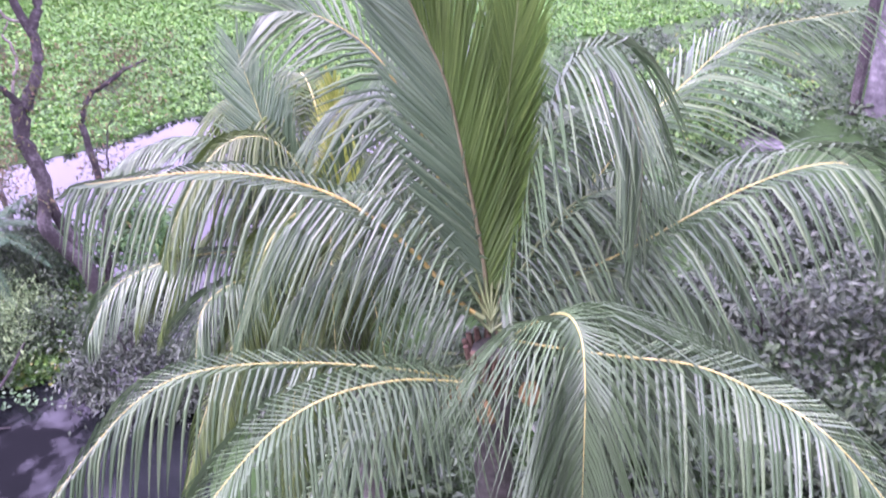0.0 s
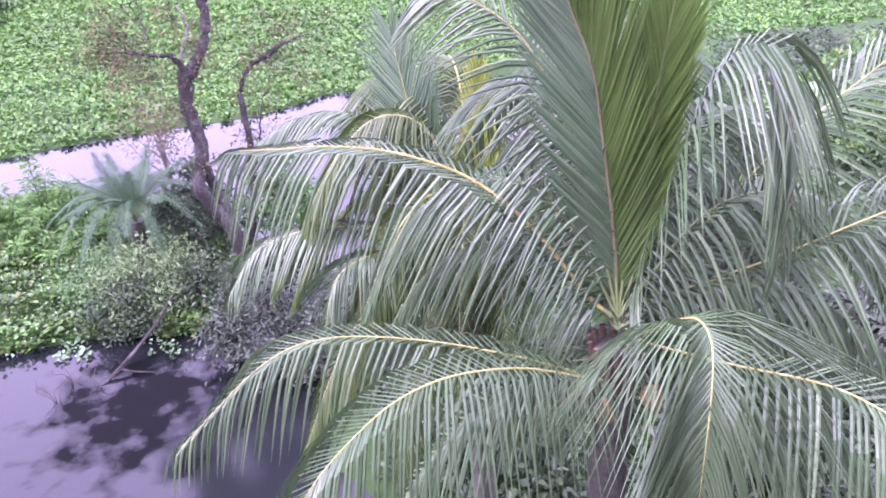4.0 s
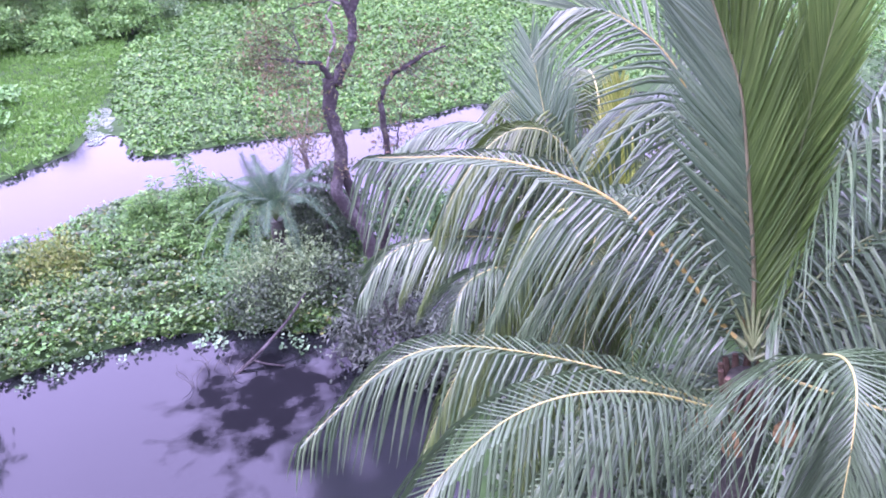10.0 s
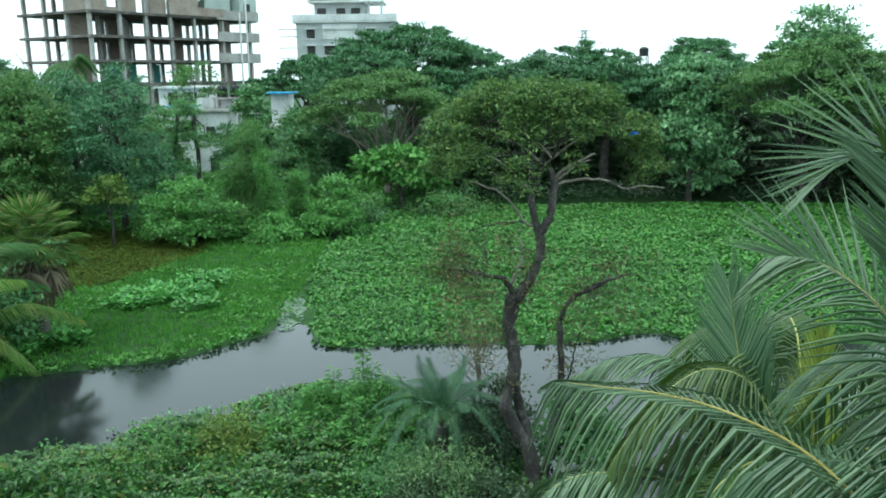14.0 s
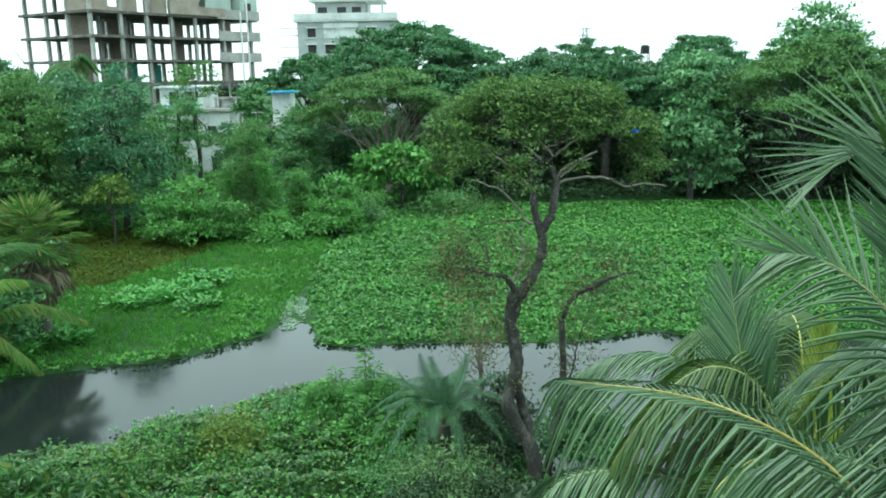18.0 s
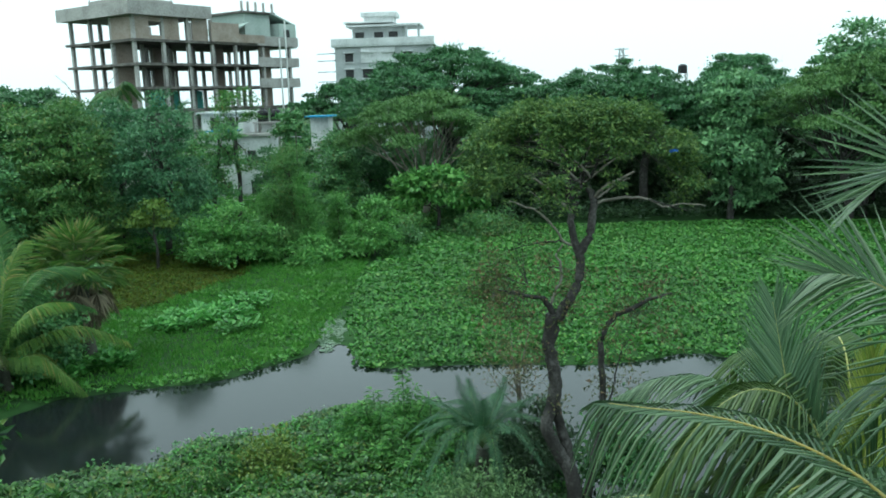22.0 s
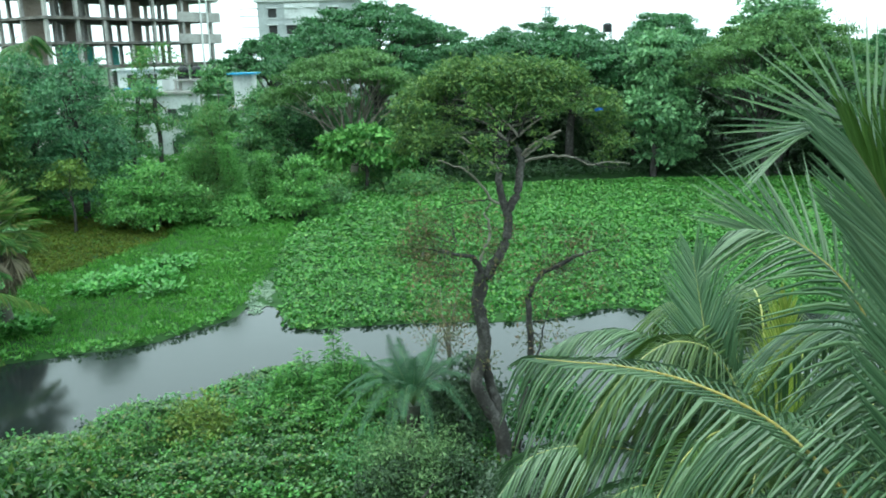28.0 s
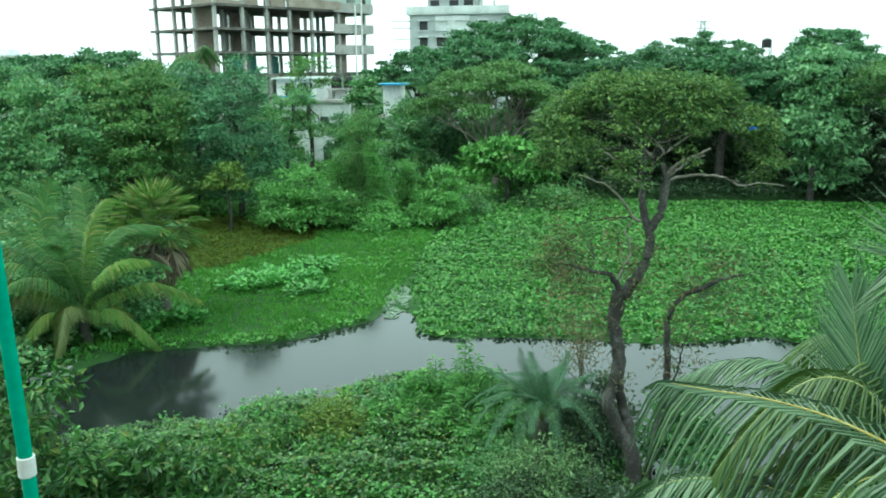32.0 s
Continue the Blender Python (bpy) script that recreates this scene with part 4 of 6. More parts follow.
def bar(u0, u1, v0, v1, z0, z1):
    return Geo().box(spot((u0 + u1) / 2, (v0 + v1) / 2, (z0 + z1) / 2), (u1 - u0, v1 - v0, z1 - z0), TURN)


frame_block = thing("unfinished_building", (0, 0, 0.6), "unfinished concrete frame building with open storeys", "building")
LEVELS = (1.5, 4.3, 7.1, 9.9, 12.68, 15.48, 18.24)
US, VS = (0.2, 4.2, 7.9, 11.6, 15.4, 20.2, 25.2), (0.2, 4.4, 8.7, 12.8)
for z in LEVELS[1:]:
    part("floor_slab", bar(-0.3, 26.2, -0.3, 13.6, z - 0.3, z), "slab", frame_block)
part("roof_slab", bar(-0.9, 10.9, -0.9, 13.8, 20.95, 21.3), "concrete", frame_block)
for k, z in enumerate(LEVELS):
    top = LEVELS[k + 1] - 0.32 if k + 1 < len(LEVELS) else 20.95
    for u in US:
        for v in VS:
            if k == 6 and u > 11.9:
                continue
            part("column", bar(u - 0.2, u + 0.2, v - 0.2, v + 0.2, z, top), "concrete", frame_block)
for k, z in enumerate(LEVELS[3:6]):
    part("brick_panel", bar(0.42, 3.6, 4.5, 4.65, z, z + 2.46), "brickwork", frame_block, "raw brick infill wall")
    part("brick_panel", bar(9.0, 11.6, 8.8, 8.95, z, z + 2.46), "brickwork", frame_block, "raw brick infill wall")
    part("brick_panel", bar(16.4, 18.4, 6.0, 6.15, z, z + 2.46), "brickwork", frame_block, "raw brick infill wall")
    part("brick_panel", bar(21.2, 23.2, 2.0, 2.15, z, z + 2.46), "brickwork", frame_block, "raw brick infill wall")
    part("balcony_parapet", bar(18.8, 26.4, -0.5, -0.35, z + 2.5, z + 3.75), "concrete", frame_block, "stained balcony parapet")
    part("balcony_parapet", bar(26.25, 26.4, -0.3, 4.0, z + 2.5, z + 3.75), "concrete", frame_block)
part("brick_panel", bar(0.42, 2.3, 0.05, 0.2, 18.24, 20.95), "brickwork", frame_block)
part("brick_panel", bar(4.2, 6.6, 0.05, 0.2, 18.24, 20.95), "brickwork", frame_block)
part("brick_panel", bar(2.3, 4.2, 0.05, 0.2, 18.24, 18.7), "brickwork", frame_block)
part("brick_panel", bar(2.3, 4.2, 0.05, 0.2, 20.3, 20.95), "brickwork", frame_block)
part("brick_panel", bar(8.6, 11.0, 0.05, 0.2, 18.24, 20.95), "brickwork", frame_block)
part("brick_panel", bar(11.0, 15.6, -0.6, -0.45, 18.24, 20.6), "brickwork", frame_block)
part("brick_panel", bar(15.6, 20.0, -0.6, -0.45, 18.24, 19.3), "brickwork", frame_block)
part("brick_panel", bar(0.05, 0.2, 0.42, 4.2, 18.24, 20.95), "brickwork", frame_block)
part("parapet", bar(-1.05, 10.9, -1.05, -0.9, 20.9, 22.4), "concrete", frame_block)
part("parapet", bar(-1.05, -0.9, -0.9, 13.8, 20.9, 22.4), "concrete", frame_block)
part("tank_room", bar(0.5, 7.5, 2.0, 9.0, 21.3, 23.1), "concrete", frame_block)
for u, v in ((0.6, 2.1), (3.9, 2.1), (7.3, 2.1), (0.6, 5.5), (0.6, 8.9), (7.3, 8.8), (3.8, 8.8)):
    part("starter_bar", Geo().tube([spot(u, v, 23.0), spot(u, v, 24.4)], [0.05, 0.05], 4), "concrete", frame_block)
part("stair_tower", bar(19.0, 23.6, 2.0, 9.0, 18.24, 22.4), "mint", frame_block, "mint green stair tower")
part("stair_roof", bar(18.2, 24.2, 1.4, 9.6, 22.4, 22.65), "slab", frame_block)
for u0, u1, z0, z1 in ((15.2, 19.2, 19.4, 21.0), (27.8, 23.4, 21.0, 22.4)):
    part("sloping_roof", Geo().add([spot(u0, 1.2, z0), spot(u1, 1.2, z1), spot(u1, 8.0, z1), spot(u0, 8.0, z0), spot(u0, 1.2, z0 + 0.2), spot(u1, 1.2, z1 + 0.2), spot(u1, 8.0, z1 + 0.2), spot(u0, 8.0, z0 + 0.2)],
                                   [(0, 1, 2, 3), (4, 7, 6, 5), (0, 4, 5, 1), (1, 5, 6, 2), (2, 6, 7, 3), (3, 7, 4, 0)]), "mint", frame_block)
part("side_room", bar(24.4, 27.6, 1.0, 7.0, 17.9, 21.2), "mint", frame_block)
part("window", bar(25.2, 26.3, 0.93, 1.0, 19.2, 20.4), "dark_void", frame_block)
for u in (18.4, 19.5, 20.9, 22.3, 23.9):
    part("starter_bar", bar(u - 0.12, u + 0.12, 1.6, 1.85, 22.6, 23.9), "concrete", frame_block)
for u, z0, z1 in ((22.6, 0.2, 19.0), (23.8, 0.2, 21.5)):
    part("drain_pipe", Geo().tube([spot(u, -0.7, z0), spot(u, -0.7, z1)], [0.13, 0.13], 6), "white_pipe", frame_block)
for u0, u1 in ((6.2, 8.2), (9.0, 10.4), (13.0, 14.4)):
    part("safety_net", bar(u0, u1, 6.2, 6.24, 9.9, 12.2), "teal_net", frame_block, "hanging teal net")
part("ground_wall", bar(-0.2, 26.5, -0.2, 12.5, -0.8, 1.5), "concrete", frame_block)


def block(name, x0, x1, y0, y1, z0, z1, mat, parent, label=""):
    return part(name, Geo().box(((x0 + x1) / 2, (y0 + y1) / 2, (z0 + z1) / 2), (x1 - x0, y1 - y0, z1 - z0)), mat, parent, label)


flats = thing("apartment_building", (0, 0, 0.8), "pale grey apartment building with a roof terrace", "building")
block("wall", -25.4, -8.2, 148, 160, -0.6, 19.30, "grey_plaster", flats)
block("roof_slab", -25.9, -7.8, 147.4, 160.5, 19.30, 19.60, "white_plaster", flats)
block("terrace_parapet", -25.9, -7.8, 147.3, 147.5, 19.60, 20.70, "white_plaster", flats)
block("terrace_parapet", -25.9, -25.7, 147.5, 160, 19.60, 20.70, "white_plaster", flats)
block("upper_wall", -22.5, -13.6, 150.5, 158, 19.60, 22.80, "grey_plaster", flats)
block("upper_roof", -23.4, -10.2, 149, 159, 22.80, 23.10, "white_plaster", flats)
block("upper_roof", -24.0, -15.0, 150, 158, 23.50, 23.70, "white_plaster", flats)
block("water_tower", -20.5, -15.2, 152, 157, 23.70, 24.70, "white_plaster", flats)
block("water_tower_roof", -21.0, -14.6, 151.4, 157.6, 24.70, 25.40, "white_plaster", flats)
for x in (-12.8, -10.6):
    block("column", x - 0.2, x + 0.2, 149.4, 149.8, 19.60, 22.80, "grey_plaster", flats)
for x, w in ((-23.6, 1.4), (-20.6, 1.9), (-17.0, 1.7), (-13.2, 1.5)):
    for z in (4.9, 7.9, 10.9, 13.9, 16.7):
        wd = block("window", x, x + w, 147.93, 148.02, z, z + 1.5, "dark_void", flats)
        block("sill", x - 0.15, x + w + 0.15, 147.7, 147.98, z - 0.18, z - 0.02, "white_plaster", flats)
        block("shade", x - 0.2, x + w + 0.2, 147.4, 147.98, z + 1.55, z + 1.75, "white_plaster", flats)
for x in (-22.0, -18.6, -16.0):
    block("window", x, x + 1.6, 150.42, 150.52, 20.00, 21.90, "dark_void", flats)
block("white_panel", -20.8, -14.8, 147.86, 147.98, 16.50, 19.10, "white_plaster", flats)
for z in (13.4, 15.1, 17.0, 18.2):
    part("scaffold_pole", Geo().tube([(-28.4, 147.2, z), (-25.2, 147.2, z)], [0.07, 0.07], 5), "bark", flats)

house = thing("white_house", (0, 0, 0), "low stained white house with dark windows", "house")
block("wall", -29.6, -22.4, 86, 94, 0.4, 7.6, "white_plaster", house)
block("upper_wall", -29.6, -25.2, 87, 94, 7.6, 10.0, "white_plaster", house)
block("roof_slab", -30.0, -22.0, 85.6, 94.2, 7.6, 7.85, "concrete", house)
block("roof_slab", -30.0, -24.9, 86.6, 94.2, 10.0, 10.2, "white_plaster", house)
block("pillar", -26.2, -25.7, 85.3, 85.8, 0.4, 8.4, "white_plaster", house)
block("side_wall", -22.4, -18.8, 88, 94, 0.4, 5.4, "grey_plaster", house)
for x, y, z in ((-28.8, 85.9, 1.4), (-27.4, 85.9, 1.4), (-28.8, 85.9, 4.6), (-27.2, 85.9, 4.6), (-24.6, 85.9, 4.6), (-24.4, 85.9, 1.4), (-28.6, 86.9, 8.1), (-26.9, 86.9, 8.1)):
    block("window", x, x + 0.9, y, y + 0.12, z, z + 1.5, "dark_void", house)
part("awning", Geo().box((-26.8, 84.9, 8.25), (3.4, 1.6, 0.12)), "blue_sheet", house, "faded blue awning sheet")
block("roof_room", -23.6, -22.4, 88.5, 90, 7.85, 9.0, "white_plaster", house)
for k, (x, y) in enumerate(((-23.3, 88.2), (-22.0, 88.6))):
    tk = thing("water_tank", (x, y, 9.02), "black plastic rooftop water tank", "water tank", "rooftop tanks")
    g = Geo().tube([(0, 0, 0), (0, 0, 0.06), (0, 0, 0.9), (0, 0, 1.15), (0, 0, 1.3)], [0.55, 0.57, 0.57, 0.57, 0.42, 0.2], 14)
    part("body", g, "tank_plastic", tk, smooth=False)
    for z in (0.3, 0.55, 0.8):
        part("rib", Geo().tube([(0, 0, z), (0, 0, z + 0.06)], [0.61, 0.61], 14), "tank_plastic", tk)
    part("lid", Geo().tube([(0, 0, 1.28), (0, 0, 1.38)], [0.22, 0.2], 10), "tank_plastic", tk)
stand = thing("tank_stand", (0, 0, 0), "concrete platform under rooftop tanks", "platform")
block("deck", -24.2, -21.3, 87.4, 89.4, 8.85, 9.02, "concrete", stand)
for x in (-24.0, -21.5):
    for y in (87.6, 89.2):
        block("leg", x - 0.12, x + 0.12, y - 0.12, y + 0.12, 5.3 if x > -22.2 else 7.85, 8.85, "concrete", stand)
shed = thing("grey_house", (0, 0, 0), "low grey house with blue roof sheet", "house")
block("wall", -19.4, -12.4, 92, 98, 0.5, 5.6, "grey_plaster", shed)
block("roof_slab", -19.8, -12.0, 91.6, 98.4, 5.6, 5.8, "concrete", shed)
block("roof_room", -19.2, -17.2, 93, 96, 5.8, 9.2, "white_plaster", shed)
part("roof_sheet", Geo().box((-18.2, 94.2, 9.3), (3.0, 4.0, 0.15)), "blue_sheet", shed, "blue corrugated roof sheet")
far_house = thing("far_house", (0, 0, 0), "distant white house above the trees", "house")
block("wall", -92, -82, 121, 130, 0.5, 13.4, "white_plaster", far_house)
block("roof_slab", -92.6, -81.4, 120.4, 130.6, 13.4, 13.7, "white_plaster", far_house)
block("roof_room", -89, -85, 122, 126, 13.7, 14.6, "white_plaster", far_house)
for x in (-91, -88.5, -85.5):
    block("window", x, x + 1.4, 120.9, 121.03, 10.4, 12.0, "dark_void", far_house)

pylon = thing("lattice_pylon", (66, 394.5, 0), "far pale lattice transmission tower", "pylon")
for sx, sy in ((-1, -1), (-1, 1), (1, -1), (1, 1)):
    part("leg", Geo().tube([(sx * 2.6, sy * 2.6, -0.5), (sx * 0.8, sy * 0.8, 30.5)], [0.3, 0.25], 4), "steel", pylon)
for k in range(9):
    z, w, w2 = 3.4 * k, 2.6 - 1.8 * k / 9, 2.6 - 1.8 * (k + 1) / 9
    for a, b_ in (((-w, -w, z), (w2, -w2, z + 3.4)), ((w, -w, z), (-w2, -w2, z + 3.4)), ((-w, -w, z), (w, -w, z))):
        part("brace", Geo().tube([a, b_], [0.18, 0.18], 4), "steel", pylon)
for z in (24, 27, 30):
    part("crossarm", Geo().tube([(-3.2, 0, z), (3.2, 0, z)], [0.25, 0.25], 4), "steel", pylon)
tk = thing("water_tank", (32.4, 136.2, 0.5), "dark water tank on a tall stand above the trees", "water tank")
part("body", Geo().tube([(0, 0, 13.0), (0, 0, 14.2), (0, 0, 14.45)], [0.75, 0.75, 0.35], 12), "tank_plastic", tk)
for sx, sy in ((-0.6, -0.6), (0.6, -0.6), (0.6, 0.6), (-0.6, 0.6)):
    part("leg", Geo().tube([(sx, sy, -0.3), (sx, sy, 13.1)], [0.1, 0.1], 5), "concrete", tk)

side_house = thing("neighbour_house", (0, 0, 0), "low mildewed house wall with a pale sheet roof", "house")
block("wall", 29.4, 40, 9.0, 16.7, 0.0, 5.4, "stained_wall", side_house)
part("roof_sheet", Geo().box((34.7, 12.8, 5.5), (11.2, 8.6, 0.14)), "steel", side_house, "pale sheet roof")
part("corner_post", Geo().tube([(29.2, 16.9, -0.2), (29.2, 16.9, 6.2)], [0.2, 0.2], 8), "bark", side_house)
block("window", 29.32, 29.42, 11, 12, 1.8, 3.0, "dark_void", side_house)
path_slab = thing("concrete_path", (0, 0, 0), "worn grey concrete path by the bushes", "path")
for k in range(9):
    u = k / 8
    part("slab", Geo().box((29.27 + -5.40 * u, 23.02 + -6.05 * u, 0.14), (0.98, 1.5, 0.14), -2.300), "stained_wall", path_slab)

# ---- the tree on the strip ----
ct = thing("umbrella_tree", (2.1, 20.2, 0.05), "dark-stemmed crooked tree with a wide domed olive green crown", "tree")
O = np.array((2.1, 20.2, 0.05))


def limb(points, radii, name="limb", sides=8, n=18, bark="bark"):
    p = curve(np.asarray(points, float) - O, n)
    p[1:-1] += rng.normal(0, 0.012, p[1:-1].shape)
    return part(name, Geo().tube(p, radii, sides), bark, ct, smooth=True)


limb([(2.2, 20.45, -0.3), (2.16, 20.45, 0.15), (2.07, 20.60, 1.03), (1.82, 20.70, 1.53), (1.43, 20.75, 2.35), (1.62, 20.85, 2.97)], [0.25, 0.21, 0.18, 0.16], "trunk", 10, 26)
limb([(2.00, 20.65, 1.24), (1.99, 20.90, 1.69), (1.86, 21.00, 2.11), (1.67, 20.90, 2.89)], [0.16, 0.14, 0.13], "trunk", 9, 16)
limb([(1.61, 20.85, 2.87), (1.69, 20.90, 3.40), (1.62, 20.95, 4.00), (1.53, 21.00, 4.59), (1.62, 21.05, 5.36)], [0.19, 0.18, 0.17, 0.17], "trunk", 10, 20)
limb([(1.53, 21.00, 4.59), (1.88, 21.10, 5.43), (2.20, 21.20, 5.86), (2.40, 21.35, 6.47), (2.39, 21.45, 6.81), (2.26, 21.50, 7.19)], [0.16, 0.135, 0.12, 0.11], "trunk", 10, 22)
limb([(2.27, 21.50, 7.15), (2.18, 21.55, 7.61), (2.20, 21.60, 7.96), (2.35, 21.70, 8.20), (2.43, 21.80, 8.52)], [0.1, 0.085, 0.065])
limb([(2.41, 21.45, 6.93), (2.64, 21.50, 7.32), (2.75, 21.60, 7.93), (2.79, 21.70, 8.26), (2.65, 21.80, 8.60)], [0.125, 0.105, 0.085])
limb([(2.55, 21.0, -0.3), (2.57, 21.10, 0.09), (2.71, 21.20, 1.04), (2.88, 21.25, 2.00), (3.00, 21.30, 3.17), (2.93, 21.30, 4.26), (3.01, 21.35, 4.70), (3.31, 21.40, 5.15), (3.91, 21.45, 5.43), (4.31, 21.50, 5.61), (4.86, 21.60, 5.72)], [0.13, 0.1, 0.095, 0.085, 0.07, 0.06, 0.025], "trunk", 9, 36)
limb([(1.65, 21.05, 5.36), (1.46, 21.00, 5.73), (1.33, 20.95, 5.81), (0.98, 20.90, 5.91), (0.52, 20.85, 6.01), (0.14, 20.80, 6.13)], [0.09, 0.05, 0.018])
limb([(1.57, 21.05, 5.52), (1.71, 21.10, 5.95), (1.87, 21.15, 6.26), (1.85, 21.20, 6.73), (1.74, 21.20, 6.92), (1.93, 21.20, 7.20)], [0.04, 0.035, 0.02], bark="pale_bark")
limb([(2.31, 21.50, 7.07), (1.97, 21.40, 7.23), (1.69, 21.35, 7.64), (1.29, 21.30, 8.05), (0.91, 21.20, 8.23), (0.56, 21.10, 8.36)], [0.04, 0.03, 0.012], bark="pale_bark")
limb([(1.93, 21.40, 7.24), (1.17, 21.20, 7.21), (0.38, 21.00, 7.07)], [0.025, 0.008])
limb([(2.21, 21.60, 8.00), (1.81, 21.40, 8.33), (1.52, 21.20, 8.70), (1.16, 21.00, 8.94)], [0.045, 0.02], bark="pale_bark")
limb([(1.37, 21.30, 8.07), (1.31, 21.20, 8.39), (1.07, 21.10, 8.61)], [0.022, 0.008], bark="pale_bark")
limb([(2.79, 21.70, 8.15), (3.15, 21.60, 8.28), (3.71, 21.50, 8.32), (4.14, 21.50, 8.28), (4.56, 21.40, 8.09), (5.04, 21.40, 8.14), (5.63, 21.40, 8.08)], [0.045, 0.03, 0.01], bark="pale_bark")
limb([(2.78, 21.70, 8.30), (3.04, 21.50, 8.64), (3.36, 21.30, 8.81), (3.75, 21.20, 9.03)], [0.05, 0.03], bark="pale_bark")
limb([(2.80, 21.70, 8.26), (3.10, 21.80, 8.45), (3.48, 22.00, 8.70), (3.82, 22.30, 8.74)], [0.04, 0.025], bark="pale_bark")
limb([(4.14, 21.50, 8.29), (4.53, 21.30, 8.16), (5.07, 21.20, 8.02), (5.32, 21.10, 8.07)], [0.02, 0.007])
limb([(2.43, 21.80, 8.52), (2.58, 22.00, 8.96), (2.52, 22.20, 9.41)], [0.05, 0.03])
limb([(3.0, 21.3, 2.4), (3.25, 21.25, 3.2), (3.4, 21.2, 4.1), (3.7, 21.2, 4.6)], [0.035, 0.01])
# the crown: tufts of small leaves over a wide open dome, held by a fan of thin boughs
MID, HALF = np.array((2.45, 23.0, 8.8)), np.array((3.4, 2.1, 1.85))
r_, a_ = np.sqrt(rng.uniform(0, 1, 520)), rng.uniform(0, 2 * np.pi, 520)
r_ = np.clip(r_ * (1 + 0.09 * np.sin(3 * a_ + 1) + 0.05 * np.sin(7 * a_)), 0, 1.08)
dome = np.stack([r_ * np.cos(a_), r_ * np.sin(a_), np.clip(1 - r_ ** 2.3, 0, 1) ** 0.62], 1)
gap = np.sin(dome[:, 0] * 6.1 + 0.7) * np.cos(dome[:, 1] * 5.3 + 0.4) + 0.4 * np.sin(dome[:, 0] * 13) < 0.45
dome[:, 2] -= np.clip(r_ - 0.72, 0, 1) * rng.uniform(0, 0.9, len(r_))
dome = MID + dome[gap] * HALF + rng.normal(0, (0.12, 0.12, 0.13), (gap.sum(), 3))
under = dome[::7] - np.array((0, 0, 0.5)) * rng.uniform(0.6, 1.8, (len(dome[::7]), 1))
tufts = np.vstack([dome, under])
boughs = []
for k in range(15):
    a = 2.4 * k
    end = MID + HALF * (0.62 * math.cos(a), 0.62 * math.sin(a), 0.5) * (1 if k % 3 else 0.6)
    src = np.array(((2.42, 21.8, 8.75), (2.72, 21.8, 8.85), (2.55, 22.1, 9.1))[k % 3])
    boughs += [limb_points(src, end, 0.05, 9, 0.14)]
    part("limb", Geo().tube(boughs[-1] - O, [0.04, 0.014], 6), "pale_bark" if k % 2 else "bark", ct, smooth=True)
boughs = np.vstack(boughs)
g = Geo()
for q in tufts[::2]:
    d = np.linalg.norm(boughs - q, axis=1) + 0.8 * np.clip(boughs[:, 2] - q[2], 0, 9)
    g.tube(limb_points(boughs[np.argmin(d)] - O, q - O, 0.03, 5, 0.16), [0.013, 0.005], 4, False)
part("twig_spray", g, "palm_bark", ct)
per = 68
sc = np.repeat(rng.uniform(0.6, 1.3, (len(tufts), 1)), per, 0)
off = rng.normal(0, 1, (len(tufts) * per, 3)) * (0.15, 0.15, 0.075) * sc
at = np.repeat(tufts - O, per, 0) + off
L_ = 0.125 * rng.uniform(0.7, 1.3, len(at))
part("crown", leaves(Geo(), at, off * (1, 1, 0.4) + rng.normal(0, 0.12, at.shape) - Z * 0.04, unit(Z + rng.normal(0, 0.4, at.shape)), L_, L_ * 0.5), "umbrella", ct, "tufts of small olive green leaves")
# bare twigs round the fork, thin foliage on them, and a few green tufts
g, spots_ = Geo(), []
for k in range(54):
    src = [(1.55, 21.0, 5.5), (0.9, 20.9, 6.0), (0.2, 20.85, 6.2), (3.6, 21.4, 5.3), (2.95, 21.3, 3.6), (1.6, 20.95, 4.2), (4.2, 21.5, 5.6), (0.7, 20.9, 5.9), (1.6, 21.2, 6.6)][k % 9]
    d = unit(rng.normal(0, 1, 3) * (1.3, 0.6, 0.8) + (0, 0, 0.15)) * rng.uniform(0.6, 1.6)
    if k % 9 in (1, 2, 5, 7):
        d[0] = -abs(d[0])
    line = limb_points(np.array(src) - O, np.array(src) - O + d, 0.05, 7, 0.2)
    g.tube(line, [0.012, 0.004], 4)
    for u in (3, 5):
        e = line[u] + unit(rng.normal(0, 1, 3)) * 0.45
        g.tube([line[u], (line[u] + e) / 2 + rng.normal(0, 0.04, 3), e], [0.006, 0.003], 3)
        spots_ += [e]
    spots_ += [line[-1]]
part("twig_spray", g, "palm_bark", ct, "thin grey twigs")
sp = np.repeat(np.array(spots_), 20, 0) + rng.normal(0, 0.17, (len(spots_) * 20, 3))
part("sparse_foliage", leaves(Geo(), sp, rng.normal(0, 1, sp.shape), unit(rng.normal(0, 0.5, sp.shape) + Z), 0.115 * rng.uniform(0.6, 1.4, len(sp)), 0.055), "rusty", ct, "thin rusty leaves")
green = np.array([(-1.1, 20.9, 6.0), (-0.7, 20.9, 6.15), (-0.4, 21.0, 5.85), (-0.1, 20.9, 6.3), (0.15, 21.0, 6.5), (0.5, 21.1, 7.8), (0.2, 21.0, 7.6), (0.85, 21.1, 7.75), (0.1, 20.9, 6.95), (-0.9, 20.9, 5.7), (-0.35, 21.0, 6.6), (0.55, 21.0, 6.9), (1.1, 21.1, 7.6)])
g = Geo()
for q in green:
    g.tube(limb_points(np.array((1.0, 20.95, min(q[2], 6.6) - 0.4)) - O, q - O, 0.05, 6, 0.12), [0.012, 0.005], 4)
part("twig_spray", g, "palm_bark", ct)
